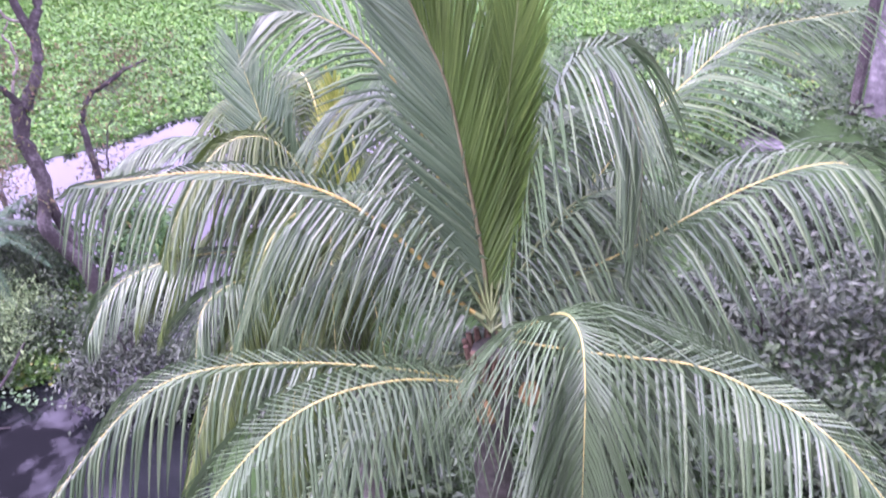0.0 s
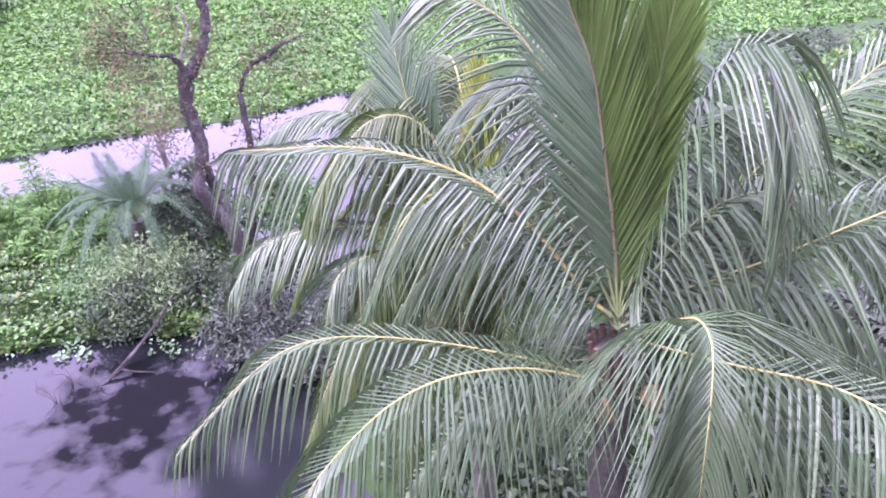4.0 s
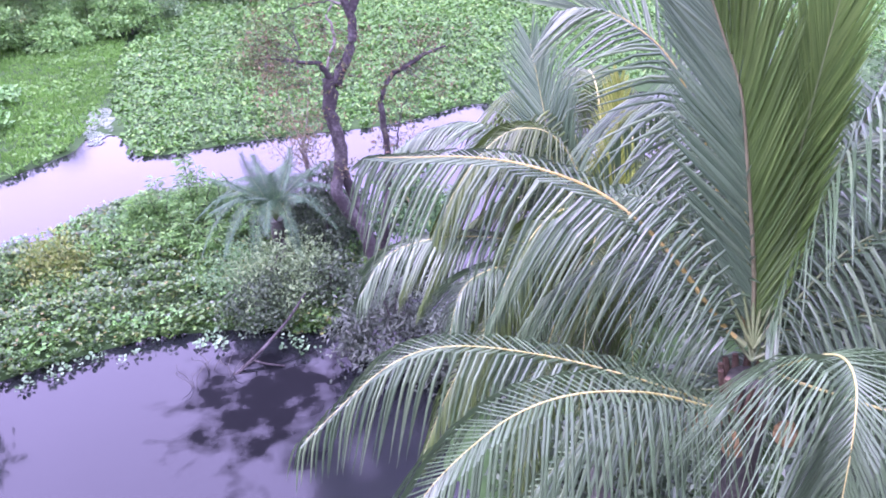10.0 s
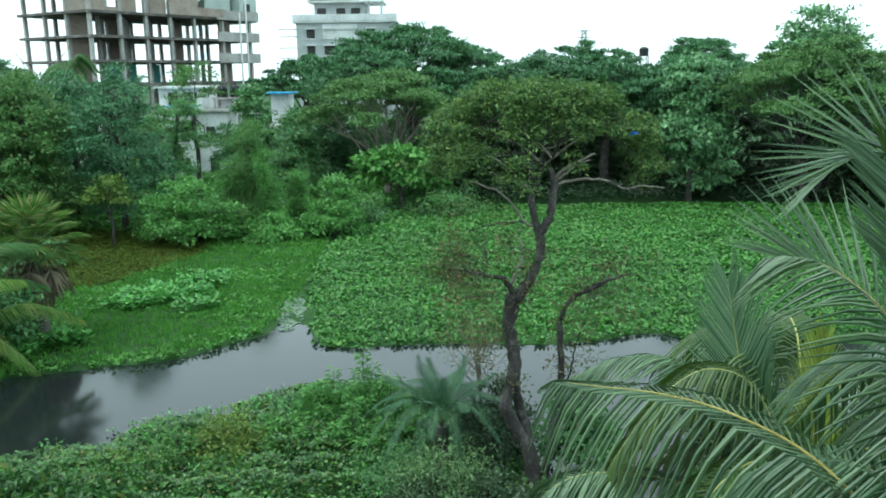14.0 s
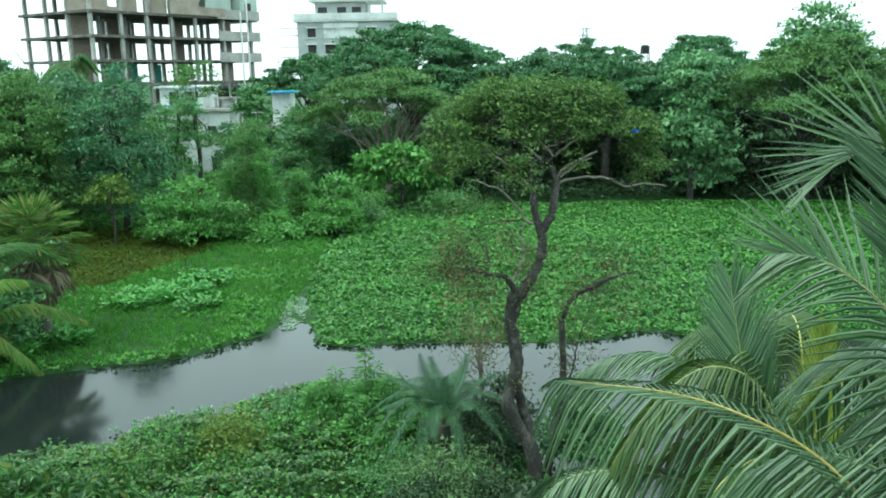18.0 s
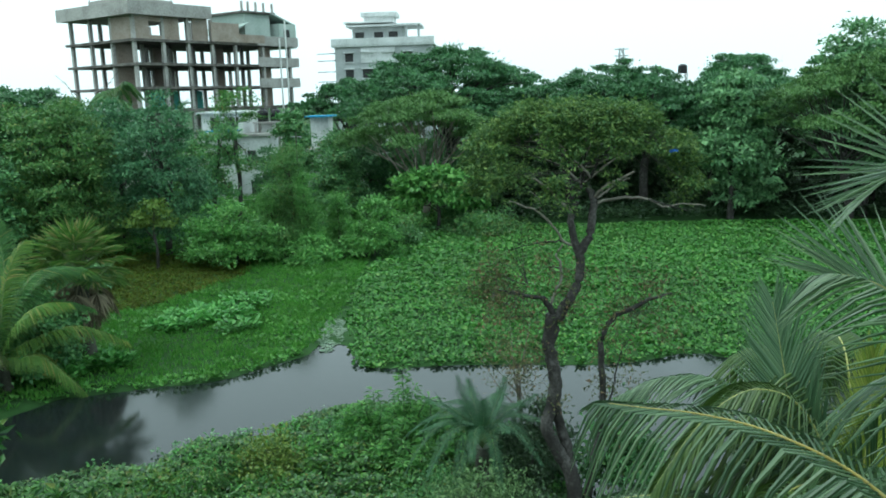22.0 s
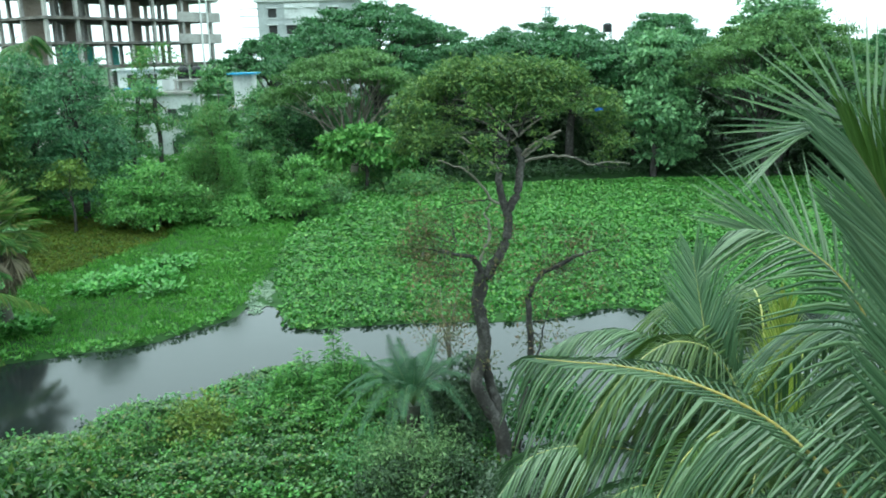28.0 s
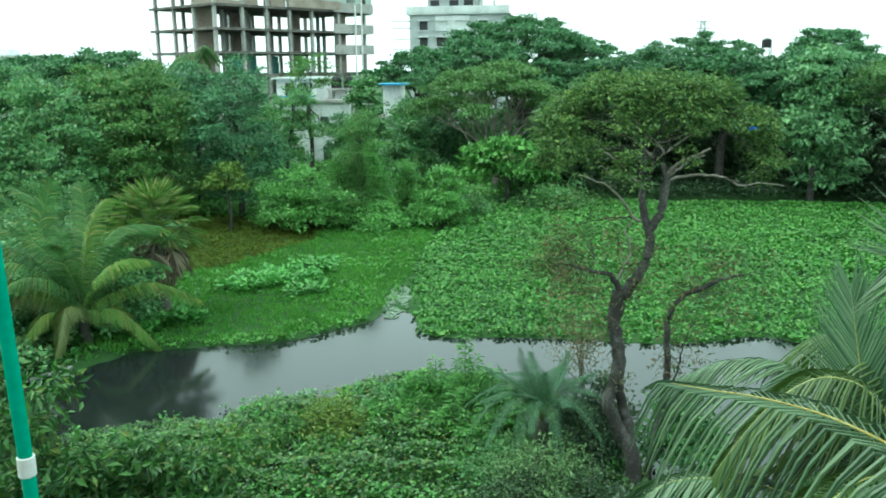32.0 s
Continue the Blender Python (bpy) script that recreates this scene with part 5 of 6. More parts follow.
at = np.repeat(green - O, 60, 0) + rng.normal(0, 1, (len(green) * 60, 3)) * (0.24, 0.2, 0.11)
part("sparse_foliage", leaves(Geo(), at, rng.normal(0, 1, at.shape) * (1, 1, 0.4), unit(Z + rng.normal(0, 0.4, at.shape)), 0.12 * rng.uniform(0.7, 1.3, len(at)), 0.055), "umbrella", ct, "green leaf tufts on the lower twigs")

scrap = thing("plastic_scrap", (4.62, 20.70, 9.56), "blue plastic scrap caught in the tree's crown", "litter")
part("sheet", Geo().add([(-0.12, 0, 0.02), (-0.02, -0.04, 0.06), (0.1, 0, 0.035), (0.12, 0.02, -0.03), (0.02, -0.03, -0.01), (-0.08, 0.02, -0.05)], [(0, 5, 4, 1), (1, 4, 3, 2)]), "blue_scrap", scrap)

# a thin bare-stemmed tree behind it
sap = thing("thin_sapling", (0.75, 23.9, 0.1), "thin grey sapling with sparse rusty green leaves", "tree")
part("trunk", Geo().tube(curve([(0.1, 0, -0.3), (0.15, 0, 1.2), (0.1, 0.1, 2.0), (-0.05, 0.1, 2.5)], 12), [0.06, 0.04], 7), "pale_bark", sap, smooth=True)
tips = []
for k in range(9):
    a = np.array((0.12, 0.05, 1.3 + 0.13 * k))
    e = a + (rng.normal(0, 0.75), rng.normal(0, 0.4), rng.uniform(0.9, 2.4))
    line = limb_points(a, e, 0.04, 9, 0.14)
    part("limb", Geo().tube(line, [0.026, 0.007], 5), "pale_bark", sap, smooth=True)
    tips += [line[4], line[6], line[8], line[7] + rng.normal(0, 0.3, 3)]
tips = np.array(tips)
at = np.repeat(tips, 26, 0) + rng.normal(0, 0.24, (len(tips) * 26, 3))
part("sparse_foliage", leaves(Geo(), at, rng.normal(0, 1, at.shape), unit(Z + rng.normal(0, 0.5, at.shape)), 0.09 * rng.uniform(0.7, 1.3, len(at)), 0.045), "rusty", sap)

# ---- palms ----


def leaflets(line, length, count, droop, rise, width=0.032, start=0.14, segs=5, spread=1.0, face=None, far=None, far_length=1.0):
    """The blades along a frond's midrib. droop: how much they hang; rise: how far they stand above the midrib at first (radians)."""
    n = len(line)
    T = unit(np.gradient(line, axis=0))
    U = np.zeros_like(T)
    u = unit(Z - T[0] * T[0][2]) if abs(T[0][2]) < 0.97 else unit(np.array((-T[0][0], -T[0][1], 0.01)) + Z * 0.05)
    if abs(T[0][2]) >= 0.8:
        u = -unit(np.array((line[-1][0] - line[0][0], line[-1][1] - line[0][1], 0.0)) + 1e-6)
        u = unit(u - T[0] * np.dot(u, T[0]))
    if face is not None:
        u = np.asarray(face, float)
    for k in range(n):
        u = unit(u - T[k] * np.dot(u, T[k]))
        U[k] = u
    s = np.repeat(np.linspace(start, 0.995, count), 2) + rng.normal(0, 0.002, 2 * count)
    s = np.clip(s, 0, 0.999)
    sign = np.tile((-1.0, 1.0), count)
    f = s * (n - 1)
    k0 = f.astype(int)
    w = (f - k0)[:, None]
    P = line[k0] * (1 - w) + line[np.minimum(k0 + 1, n - 1)] * w
    Tt, Ut = T[k0], U[k0]
    S = np.cross(Tt, Ut)
    v = (s - start) / (1 - start)
    a = np.radians(68 - 46 * v) * np.where(sign > 0, np.ravel(spread)[-1], np.ravel(spread)[0]) + rng.normal(0, 0.022, len(s))
    L = length * np.interp(v, [0, 0.12, 0.4, 0.75, 1], [0.5, 0.85, 1.0, 0.8, 0.38]) * rng.uniform(0.9, 1.06, len(s)) * np.where(sign > 0, far_length, 1.0)
    b = np.where(sign > 0, np.ravel(rise)[-1], np.ravel(rise)[0]) + rng.normal(0, 0.045, len(s))
    d = np.cos(a)[:, None] * Tt + np.sin(a)[:, None] * (sign[:, None] * S * np.cos(b)[:, None] + Ut * np.sin(b)[:, None])
    pts, dirs = [P], [d]
    g = np.where(sign > 0, droop if far is None else far, droop) * rng.uniform(0.9, 1.1, len(s)) * (1 + 0.14 * np.sin(v * 17 + sign + 9 * L[0]))
    for k in range(segs):
        p = pts[-1] + d * (L / segs)[:, None]
        d = unit(d - Z * (g * (1.0, 0.42, 0.16, 0.08, 0.03)[k])[:, None])
        pts.append(p)
        dirs.append(d)
    wid = width * np.interp(v, [0, 0.3, 1], [0.7, 1.0, 0.6])
    prof = np.array([0.55, 1.0, 0.95, 0.75, 0.45, 0.06])[: segs + 1]
    ver = []
    for k in range(segs + 1):
        across = unit(Tt - dirs[k] * np.sum(Tt * dirs[k], 1, keepdims=True))
        nrm = np.cross(across, dirs[k])
        h = (wid * prof[k] / 2)[:, None]
        ver += [pts[k] + across * h, pts[k] + nrm * h * 0.5, pts[k] - across * h]
    V = np.stack(ver, 1)
    F = []
    for k in range(segs):
        for c in (0, 1):
            F.append((3 * k + c, 3 * k + c + 1, 3 * k + c + 4, 3 * k + c + 3))
    return V, np.array(F)


def frond(palm, origin, points, length, count, droop, rise=0.1, thick=0.0088, leaf="palm_leaf", rib="rachis", single=False, width=0.032, start=0.045, label="", spread=1.0, samples=48, face=None, far=None, back=None, far_length=1.0):
    """A frond of palm: its midrib, and its leaflets (as single pieces where they are large in view)."""
    line = curve(np.asarray(points, float) - np.asarray(origin, float), samples)
    cut = max(2, int(samples * 0.1))
    rad = thick * np.interp(np.linspace(0, 1, samples), [0, 0.33, 0.66, 1], [1.5, 0.9, 0.55, 0.2])
    ribm = part("frond", Geo().tube(line[cut - 1:], rad[cut - 1:], 6), rib, palm, label, True)
    part("leaf_stalk", Geo().tube(line[:cut], rad[:cut], 6), "rachis_green", ribm, smooth=True)
    V, F = leaflets(line, length, count, droop, rise, width, start, spread=spread, face=face, far=far, far_length=far_length)
    if single:
        for v in V:
            part("leaflet", Geo().add(v, F), leaf, ribm)
    else:
        k = V.shape[1]
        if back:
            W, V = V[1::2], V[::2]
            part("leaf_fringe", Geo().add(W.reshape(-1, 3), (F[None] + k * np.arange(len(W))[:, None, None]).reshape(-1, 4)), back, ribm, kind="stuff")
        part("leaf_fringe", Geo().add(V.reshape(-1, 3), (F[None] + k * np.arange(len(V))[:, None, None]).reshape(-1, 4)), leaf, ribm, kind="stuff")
    return ribm


def palm_trunk(palm, top, r, lean=(0, 0)):
    g = Geo()
    n = max(8, int(top / 0.12))
    z = np.linspace(-0.3, top, n)
    u = np.clip(z / top, 0, 1)
    line = np.stack([lean[0] * (1 - (1 - u) ** 2), lean[1] * (1 - (1 - u) ** 2), z], 1)
    rad = r * (1.35 - 0.35 * np.clip(u * 4, 0, 1)) * (1 + 0.05 * (np.arange(n) % 2))
    g.tube(line, rad, 12)
    return part("trunk", g, "palm_bark", palm, "ringed grey palm trunk", True)


def arc(heart, az, reach, lift, fall, n=6):
    """A simple arching line from the heart: azimuth in degrees, reach, rise at its highest, and fall at the tip."""
    u = np.linspace(0, 1, n)
    a = radians(az)
    h = np.asarray(heart, float)
    r = reach * (u * 0.75 + 0.25 * np.sin(u * np.pi / 2))
    z = lift * np.sin(np.pi * np.minimum(u * 1.0, 1) ** 0.75) - fall * u ** 2
    return np.stack([h[0] + r * math.cos(a), h[1] + r * math.sin(a), h[2] + z], 1)


HEART = np.array((2.95, 4.12, 7.70))
BASE = (3.15, 4.3, 0.1)
palm = thing("coconut_palm", BASE, "tall coconut palm with arching glossy green fronds", "palm tree")
palm_trunk(palm, 7.35, 0.15, (HEART[0] - BASE[0], HEART[1] - BASE[1]))
FR = lambda pts, L, c, dr, **k: frond(palm, BASE, pts, L, c, dr, **k)
FR([(2.9, 4.14, 7.72), (2.77, 4.26, 7.86), (2.45, 4.51, 8.37), (2.09, 4.76, 8.72), (1.64, 4.99, 8.91), (1.24, 5.16, 8.97), (0.9, 5.26, 8.98), (0.66, 5.3, 9.0)], 1.32, 62, 1.25, rise=(0.0, 0.25), far=0.7, thick=0.0145, width=0.03, rib="rachis_gold", spread=(0.76, 0.95), far_length=0.55)
FR([(2.88, 4.08, 7.2), (2.58, 4.1, 7.36), (2.12, 4.17, 7.6), (1.51, 4.29, 7.84), (0.89, 4.33, 8.02), (0.45, 4.27, 7.99), (-0.11, 4.16, 7.64)], 1.05, 66, 1.15, rise=0.2, width=0.029)
FR([(2.9, 4.04, 7.2), (2.58, 4.0, 7.38), (2.07, 3.91, 7.68), (1.52, 3.73, 7.93), (1.12, 3.6, 7.99), (0.81, 3.48, 7.93), (0.52, 3.4, 7.75), (0.3, 3.37, 7.44)], 1.2, 66, 1.1, rise=0.2, single=True, width=0.029)
FR([(2.95, 4.02, 7.66), (2.92, 3.82, 7.75), (2.8, 3.42, 8.11), (2.67, 3.01, 8.43), (2.57, 2.76, 8.46), (2.46, 2.59, 8.3), (2.38, 2.49, 7.97), (2.34, 2.44, 7.57)], 1.35, 68, 0.6, rise=0.05, single=True, width=0.029, spread=0.84)
FR([(2.98, 4.0, 7.64), (2.98, 3.81, 7.67), (3.2, 3.23, 7.8), (3.38, 2.64, 7.98), (3.45, 2.2, 8.01), (3.44, 1.83, 8.02), (3.45, 1.51, 7.88), (3.42, 1.25, 7.73)], 1.2, 70, 0.95, rise=0.2, width=0.029)
FR([(3.0, 4.1, 7.7), (3.18, 4.11, 7.8), (3.9, 3.82, 8.06), (4.48, 3.34, 8.56), (4.76, 2.92, 8.84), (4.91, 2.68, 8.78), (5.06, 2.37, 8.19)], 1.05, 72, 0.8, rise=0.35, width=0.031)
FR([(2.98, 4.12, 7.75), (3.09, 4.12, 7.95), (3.33, 4.16, 8.65), (3.57, 4.13, 9.33), (3.74, 3.97, 9.55), (3.79, 3.75, 9.34), (3.79, 3.56, 8.92), (3.75, 3.51, 8.29)], 1.25, 84, 0.85, rise=0.1, spread=1.0, width=0.031, rib="rachis_olive")
FR([(3.0, 4.15, 7.72), (3.26, 4.21, 7.87), (3.89, 4.37, 8.18), (4.67, 4.52, 8.6), (5.23, 4.48, 8.96), (5.81, 4.38, 9.28), (6.69, 4.01, 9.38)], 1.4, 84, 0.6, rise=0.2, width=0.029)
# one row of leaflets takes a deeper green than the other
FR([(2.96, 4.16, 7.7), (2.98, 4.26, 8.19), (2.88, 4.33, 8.97), (2.81, 4.38, 9.44), (2.69, 4.45, 9.8), (2.54, 4.51, 10.18), (2.35, 4.57, 10.5)], 0.95, 150, 0.06, far=0.03, rise=0.22, leaf="palm_mid", back="palm_deep", rib="rachis_olive", thick=0.014, spread=(0.54, 0.44), width=0.034, face=(-0.45, -0.9, 0.1))
FR([(3.0, 4.18, 7.7), (3.16, 4.28, 8.57), (3.2, 4.22, 9.38), (3.25, 4.16, 10.08), (3.31, 4.1, 10.58)], 0.74, 170, 0.02, rise=0.4, leaf="palm_deep", rib="rachis_green", spread=0.4, width=0.033, face=(-0.7, -0.7, 0.1))
FR([(2.94, 4.18, 7.72), (2.94, 4.29, 7.9), (2.91, 4.62, 8.54), (2.84, 4.9, 9.1), (2.7, 5.12, 9.5), (2.48, 5.35, 9.73), (2.28, 5.44, 9.81), (2.12, 5.5, 9.81)], 0.98, 54, 0.75, rise=(0.0, 0.75), far=0.05, thick=0.012, width=0.029, rib="rachis_gold", spread=(0.7, 0.85))
FR([(2.95, 4.2, 7.74), (2.97, 4.42, 8.6), (2.9, 4.7, 9.6), (2.8, 4.78, 10.15), (2.64, 4.86, 10.46), (2.48, 4.9, 10.56), (2.3, 4.95, 10.54), (2.12, 5.02, 10.4)], 0.9, 46, 0.12, rise=(0.3, 0.7), width=0.03)
for az, reach, lift, fall, L in ((60, 2.6, 1.0, 0.8, 0.95), (85, 2.8, 1.2, 0.9, 0.95), (30, 2.8, 0.9, 0.9, 1.0), (10, 2.7, 0.6, 1.1, 1.0), (-20, 2.6, 0.5, 1.3, 1.0), (118, 2.5, 0.6, 1.4, 0.95),
                                 (45, 2.6, 0.2, 1.8, 1.0), (0, 2.5, 0.1, 1.8, 1.0)):
    FR(arc(HEART + (0, 0, -0.1), az, reach, lift, fall), L, 62, 1.1, rise=0.15, rib="rachis_green")
for az, reach, fall in ((160, 1.9, 1.9), (-30, 1.9, 2.0), (-5, 1.9, 2.0), (20, 1.9, 2.1), (48, 1.8, 2.2), (75, 1.8, 2.2), (100, 1.8, 2.2), (125, 1.8, 2.0)):
    FR(arc(HEART + (0, 0, -0.35), az, reach, 0.05, fall), 1.0, 46, 0.9, rise=0.15, rib="rachis_green")
for az, reach, fall in ((-22, 2.4, 2.0), (-2, 2.3, 2.2)):
    FR(arc(HEART + (0, 0, -0.25), az, reach, 0.1, fall), 1.05, 50, 0.9, rise=0.15, rib="rachis_green")
for az, reach, lift, fall in ((22, 2.4, 1.3, 0.2), (48, 2.5, 1.6, 0.0), (75, 2.3, 1.7, -0.2), (102, 2.3, 1.5, 0.1), (-8, 2.5, 0.9, 0.5), (128, 2.2, 1.0, 0.5)):
    FR(arc(HEART, az, reach, lift, fall), 1.0, 62, 0.9, rise=0.2, rib="rachis_green")
sh = Geo()
for k in range(14):
    a = 6.283 * k / 14 + 0.2
    d = np.array((math.cos(a), math.sin(a), 0))
    p = HEART - BASE - (0, 0, 0.3)
    sh.tube([p + d * 0.06 - (0, 0, 0.5), p + d * 0.13 - (0, 0, 0.2), p + d * 0.2 + (0, 0, 0.12)], [0.06, 0.045, 0.02], 6)
part("leaf_sheath", sh, "fibre", palm, "brown fibrous leaf bases", True)
for k, (dx, dy, dz) in enumerate(((-0.32, -0.1, -0.45), (-0.25, -0.28, -0.55), (0.1, -0.34, -0.5), (-0.36, 0.1, -0.6))):
    bm = bmesh.new()
    bmesh.ops.create_icosphere(bm, subdivisions=2, radius=0.085)
    for v in bm.verts:
        v.co.z *= 1.25
        v.co.x *= 1 + 0.1 * math.sin(3 * math.atan2(v.co.y, v.co.x))
    me = bpy.data.meshes.new("coconut")
    bm.to_mesh(me)
    bm.free()
    me.materials.append(MAT["coconut"])
    ob = new("coconut", me)
    ob.parent = palm
    ob.location = HEART - BASE + (dx, dy, dz)

# second, lower palm behind it
B2 = (3.4, 7.4, 0.1)
H2 = np.array((3.2, 7.1, 6.98))
palm2 = thing("coconut_palm", B2, "smaller coconut palm growing behind the tall one", "palm tree")
palm_trunk(palm2, 6.7, 0.13, (H2[0] - B2[0], H2[1] - B2[1]))
F2_ = lambda pts, L, c, dr, **k: frond(palm2, B2, pts, L, c, dr, **k)
F2_([H2, (3.0, 7.25, 7.3), (2.76, 7.43, 7.75), (2.68, 7.6, 8.38), (2.6, 7.77, 9.04)], 0.9, 90, 0.05, rise=0.15, rib="rachis", leaf="palm_mid", spread=0.75, face=(-0.3, -0.95, 0.1))
F2_([H2, (3.03, 7.47, 7.6), (2.56, 7.92, 7.97), (2.14, 8.17, 8.13), (1.67, 8.28, 8.1), (1.29, 8.35, 7.91)], 0.8, 75, 0.7, rise=0.1)
F2_([H2, (2.56, 7.23, 7.05), (1.96, 7.28, 7.23), (1.38, 7.28, 7.31), (0.9, 7.22, 7.23), (0.59, 7.13, 6.9)], 0.85, 75, 0.65, rise=0.1)
F2_([H2, (2.84, 6.99, 7.05), (2.28, 6.78, 7.1), (1.8, 6.52, 7.29), (1.44, 6.34, 7.22), (1.26, 6.24, 6.76)], 0.85, 75, 0.6, rise=0.1)
F2_([H2, (3.25, 7.15, 7.5), (3.3, 7.2, 8.1), (3.32, 7.22, 8.7)], 0.6, 60, 0.08, rise=0.5, leaf="palm_yellow", rib="rachis", spread=0.6)
for az, reach, lift, fall in ((120, 2.2, 1.5, 0.0), (80, 2.2, 1.6, 0.0), (160, 2.2, 1.0, 0.5), (40, 2.2, 1.3, 0.1), (0, 2.4, 0.8, 0.6), (175, 2.0, 1.4, 0.0), (210, 2.2, 0.8, 0.8), (240, 2.0, 0.9, 0.6), (100, 2.4, 0.9, 0.8), (140, 2.3, 0.6, 1.2), (60, 2.3, 0.8, 0.9), (20, 2.4, 0.5, 1.2), (-20, 2.3, 0.3, 1.4), (195, 2.3, 0.2, 1.7), (225, 2.2, 0.3, 1.6), (255, 2.0, 0.6, 1.2)):
    F2_(arc(H2, az, reach, lift, fall), 0.9, 72, 0.8, rise=0.15, leaf="palm_young")

# palms on the far bank
B3, H3 = (-18.95, 30.1, 0.1), np.array((-18.85, 29.8, 1.7))
palm3 = thing("coconut_palm", B3, "young coconut palm with yellowing fronds on the bank", "palm tree")
palm_trunk(palm3, 1.5, 0.2, (H3[0] - B3[0], H3[1] - B3[1]))
ASIDE, TOWARD = np.array((0.845, 0.534, 0.0)), np.array((0.534, -0.845, 0.0))
for k, (mid, end, w, leaf_) in enumerate((((2.1, 0.75), (3.8, -0.1), 0.6, 1), ((1.2, 2.5), (2.7, 2.6), -0.6, 0), ((0.9, 1.5), (2.1, 1.7), 0.9, 1), ((1.1, 0.0), (2.4, -2.2), 1.4, 1), ((-1.2, 0.1), (-2.6, -2.3), 1.2, 1), ((-0.5, 0.35), (-0.95, -1.5), 1.8, 2),
                                          ((-2.3, 1.2), (-4.7, -1.6), 0.3, 1), ((-1.9, 1.9), (-3.0, 0.9), 0.2, 0), ((-2.2, 3.0), (-4.5, 2.6), -0.8, 0), ((-1.3, 2.6), (-2.2, 4.5), -0.3, 0), ((-1.0, 2.8), (-0.5, 4.4), -0.9, 0), ((0.4, 2.4), (1.1, 3.6), -1.2, 1),
                                          ((-0.3, 1.5), (-0.6, 2.5), 0.9, 0), ((1.6, 2.3), (3.3, 2.0), -1.6, 0), ((-2.0, 2.2), (-4.1, 1.4), -1.3, 0), ((-0.6, 3.0), (-1.7, 4.2), -1.7, 0), ((-1.9, 0.6), (-4.4, -1.7), -0.5, 2), ((-1.1, 1.4), (-2.2, 1.3), 1.1, 0),
                                          ((1.5, 1.4), (3.0, 0.9), -1.2, 0), ((0.4, 2.7), (0.4, 4.2), -1.6, 0), ((-1.6, 0.9), (-3.4, -0.4), -1.6, 0), ((0.8, 0.7), (1.9, -0.6), -1.8, 0))):
    at_ = lambda u, v, d: H3 + 1.2 * u * ASIDE + 1.2 * d * TOWARD + (1.15 if v > 0 else 0.85) * v * Z
    (mu, mv), (eu, ev) = mid, end
    frond(palm3, B3, [H3, at_(mu * 0.45, mv * 0.62, w * 0.3), at_(mu, mv, w * 0.62), at_((mu + eu) / 2, (mv + ev) / 2 + 0.16, w * 0.85), at_(eu, ev, w)], 1.0, 96, 0.85 if ev < 2.4 else 0.45, rise=0.1,
          leaf=("palm_far", "palm_lime", "palm_old")[leaf_], rib="rachis_green", thick=0.016, width=0.05, samples=26)
B4, H4 = (-17.9, 34.7, 0.1), np.array((-17.9, 34.6, 4.1))
fan = thing("fan_palm", B4, "fan palm with a skirt of dry brown leaves", "palm tree")
palm_trunk(fan, 4.0, 0.3)
for k in range(72):
    a, el = 2.399 * k, 1.4 - 2.9 * k / 72
    d = np.array((math.cos(a) * math.cos(el), math.sin(a) * math.cos(el), math.sin(el)))
    dry = el < -0.3
    stalk = rng.uniform(1.2, 1.6) if not dry else rng.uniform(0.9, 1.3)
    p0 = H4 - B4 - (0, 0, 0.5 if dry else 0)
    p1 = p0 + d * stalk
    leaf_ = part("fan_leaf", Geo().tube([p0, (p0 + p1) / 2 + (0, 0, 0.05), p1], [0.03, 0.02], 5), "palm_dry" if dry else "rachis_green", fan)
    side = unit(np.cross(d, Z))
    top = np.cross(side, d)
    ang = np.linspace(-2.0, 2.0, 26)
    ax = np.cos(ang)[:, None] * d + np.sin(ang)[:, None] * side + (0.25 * np.abs(np.sin(ang)) - 0.1)[:, None] * top - (0.75 if dry else 0.22) * Z + rng.normal(0, 0.1 if dry else 0.04, (26, 3))
    part("blade", leaves(Geo(), np.repeat(p1[None], 26, 0), ax, np.repeat(top[None], 26, 0) + 1e-3, (1.3 if dry else 1.1) * (1 - 0.12 * np.abs(ang)) * rng.uniform(0.8, 1.1, 26), 0.11, 0.12), "palm_dry" if dry else "fan_leaf", leaf_)
B5, H5 = (-31, 69.5, 0.4), np.array((-31, 69.5, 11.4))
palm5 = thing("coconut_palm", B5, "far coconut palm rising among dark trees", "palm tree")
palm_trunk(palm5, 10.8, 0.18)
for k in range(14):
    frond(palm5, B5, arc(H5, 26 * k, 2.4, 1.6 - 0.1 * k, -0.4 + 0.14 * k, 5), 0.95, 44, 0.7, leaf="palm_far", rib="rachis_green", thick=0.03, width=0.08, samples=16)

# date palm and bushes of the strip
B6, H6 = (-0.3, 22.1, 0.1), np.array((-0.3, 22.0, 1.2))
date = thing("date_palm", B6, "grey-green date palm with arching feathery fronds", "palm tree")
palm_trunk(date, 1.1, 0.2)
for k in range(30):
    el = 1.4 - 1.5 * (k / 30) ** 0.85
    frond(date, B6, arc(H6, 137.5 * k, 0.4 + 2.0 * math.cos(el), 0.4 + 0.6 * math.cos(el), 1.0 - 3.0 * math.sin(el), 7), 0.4, 70, 0.35, rise=0.3, leaf="date_leaf", rib="rachis_green", thick=0.008, width=0.018, start=0.14, samples=24)


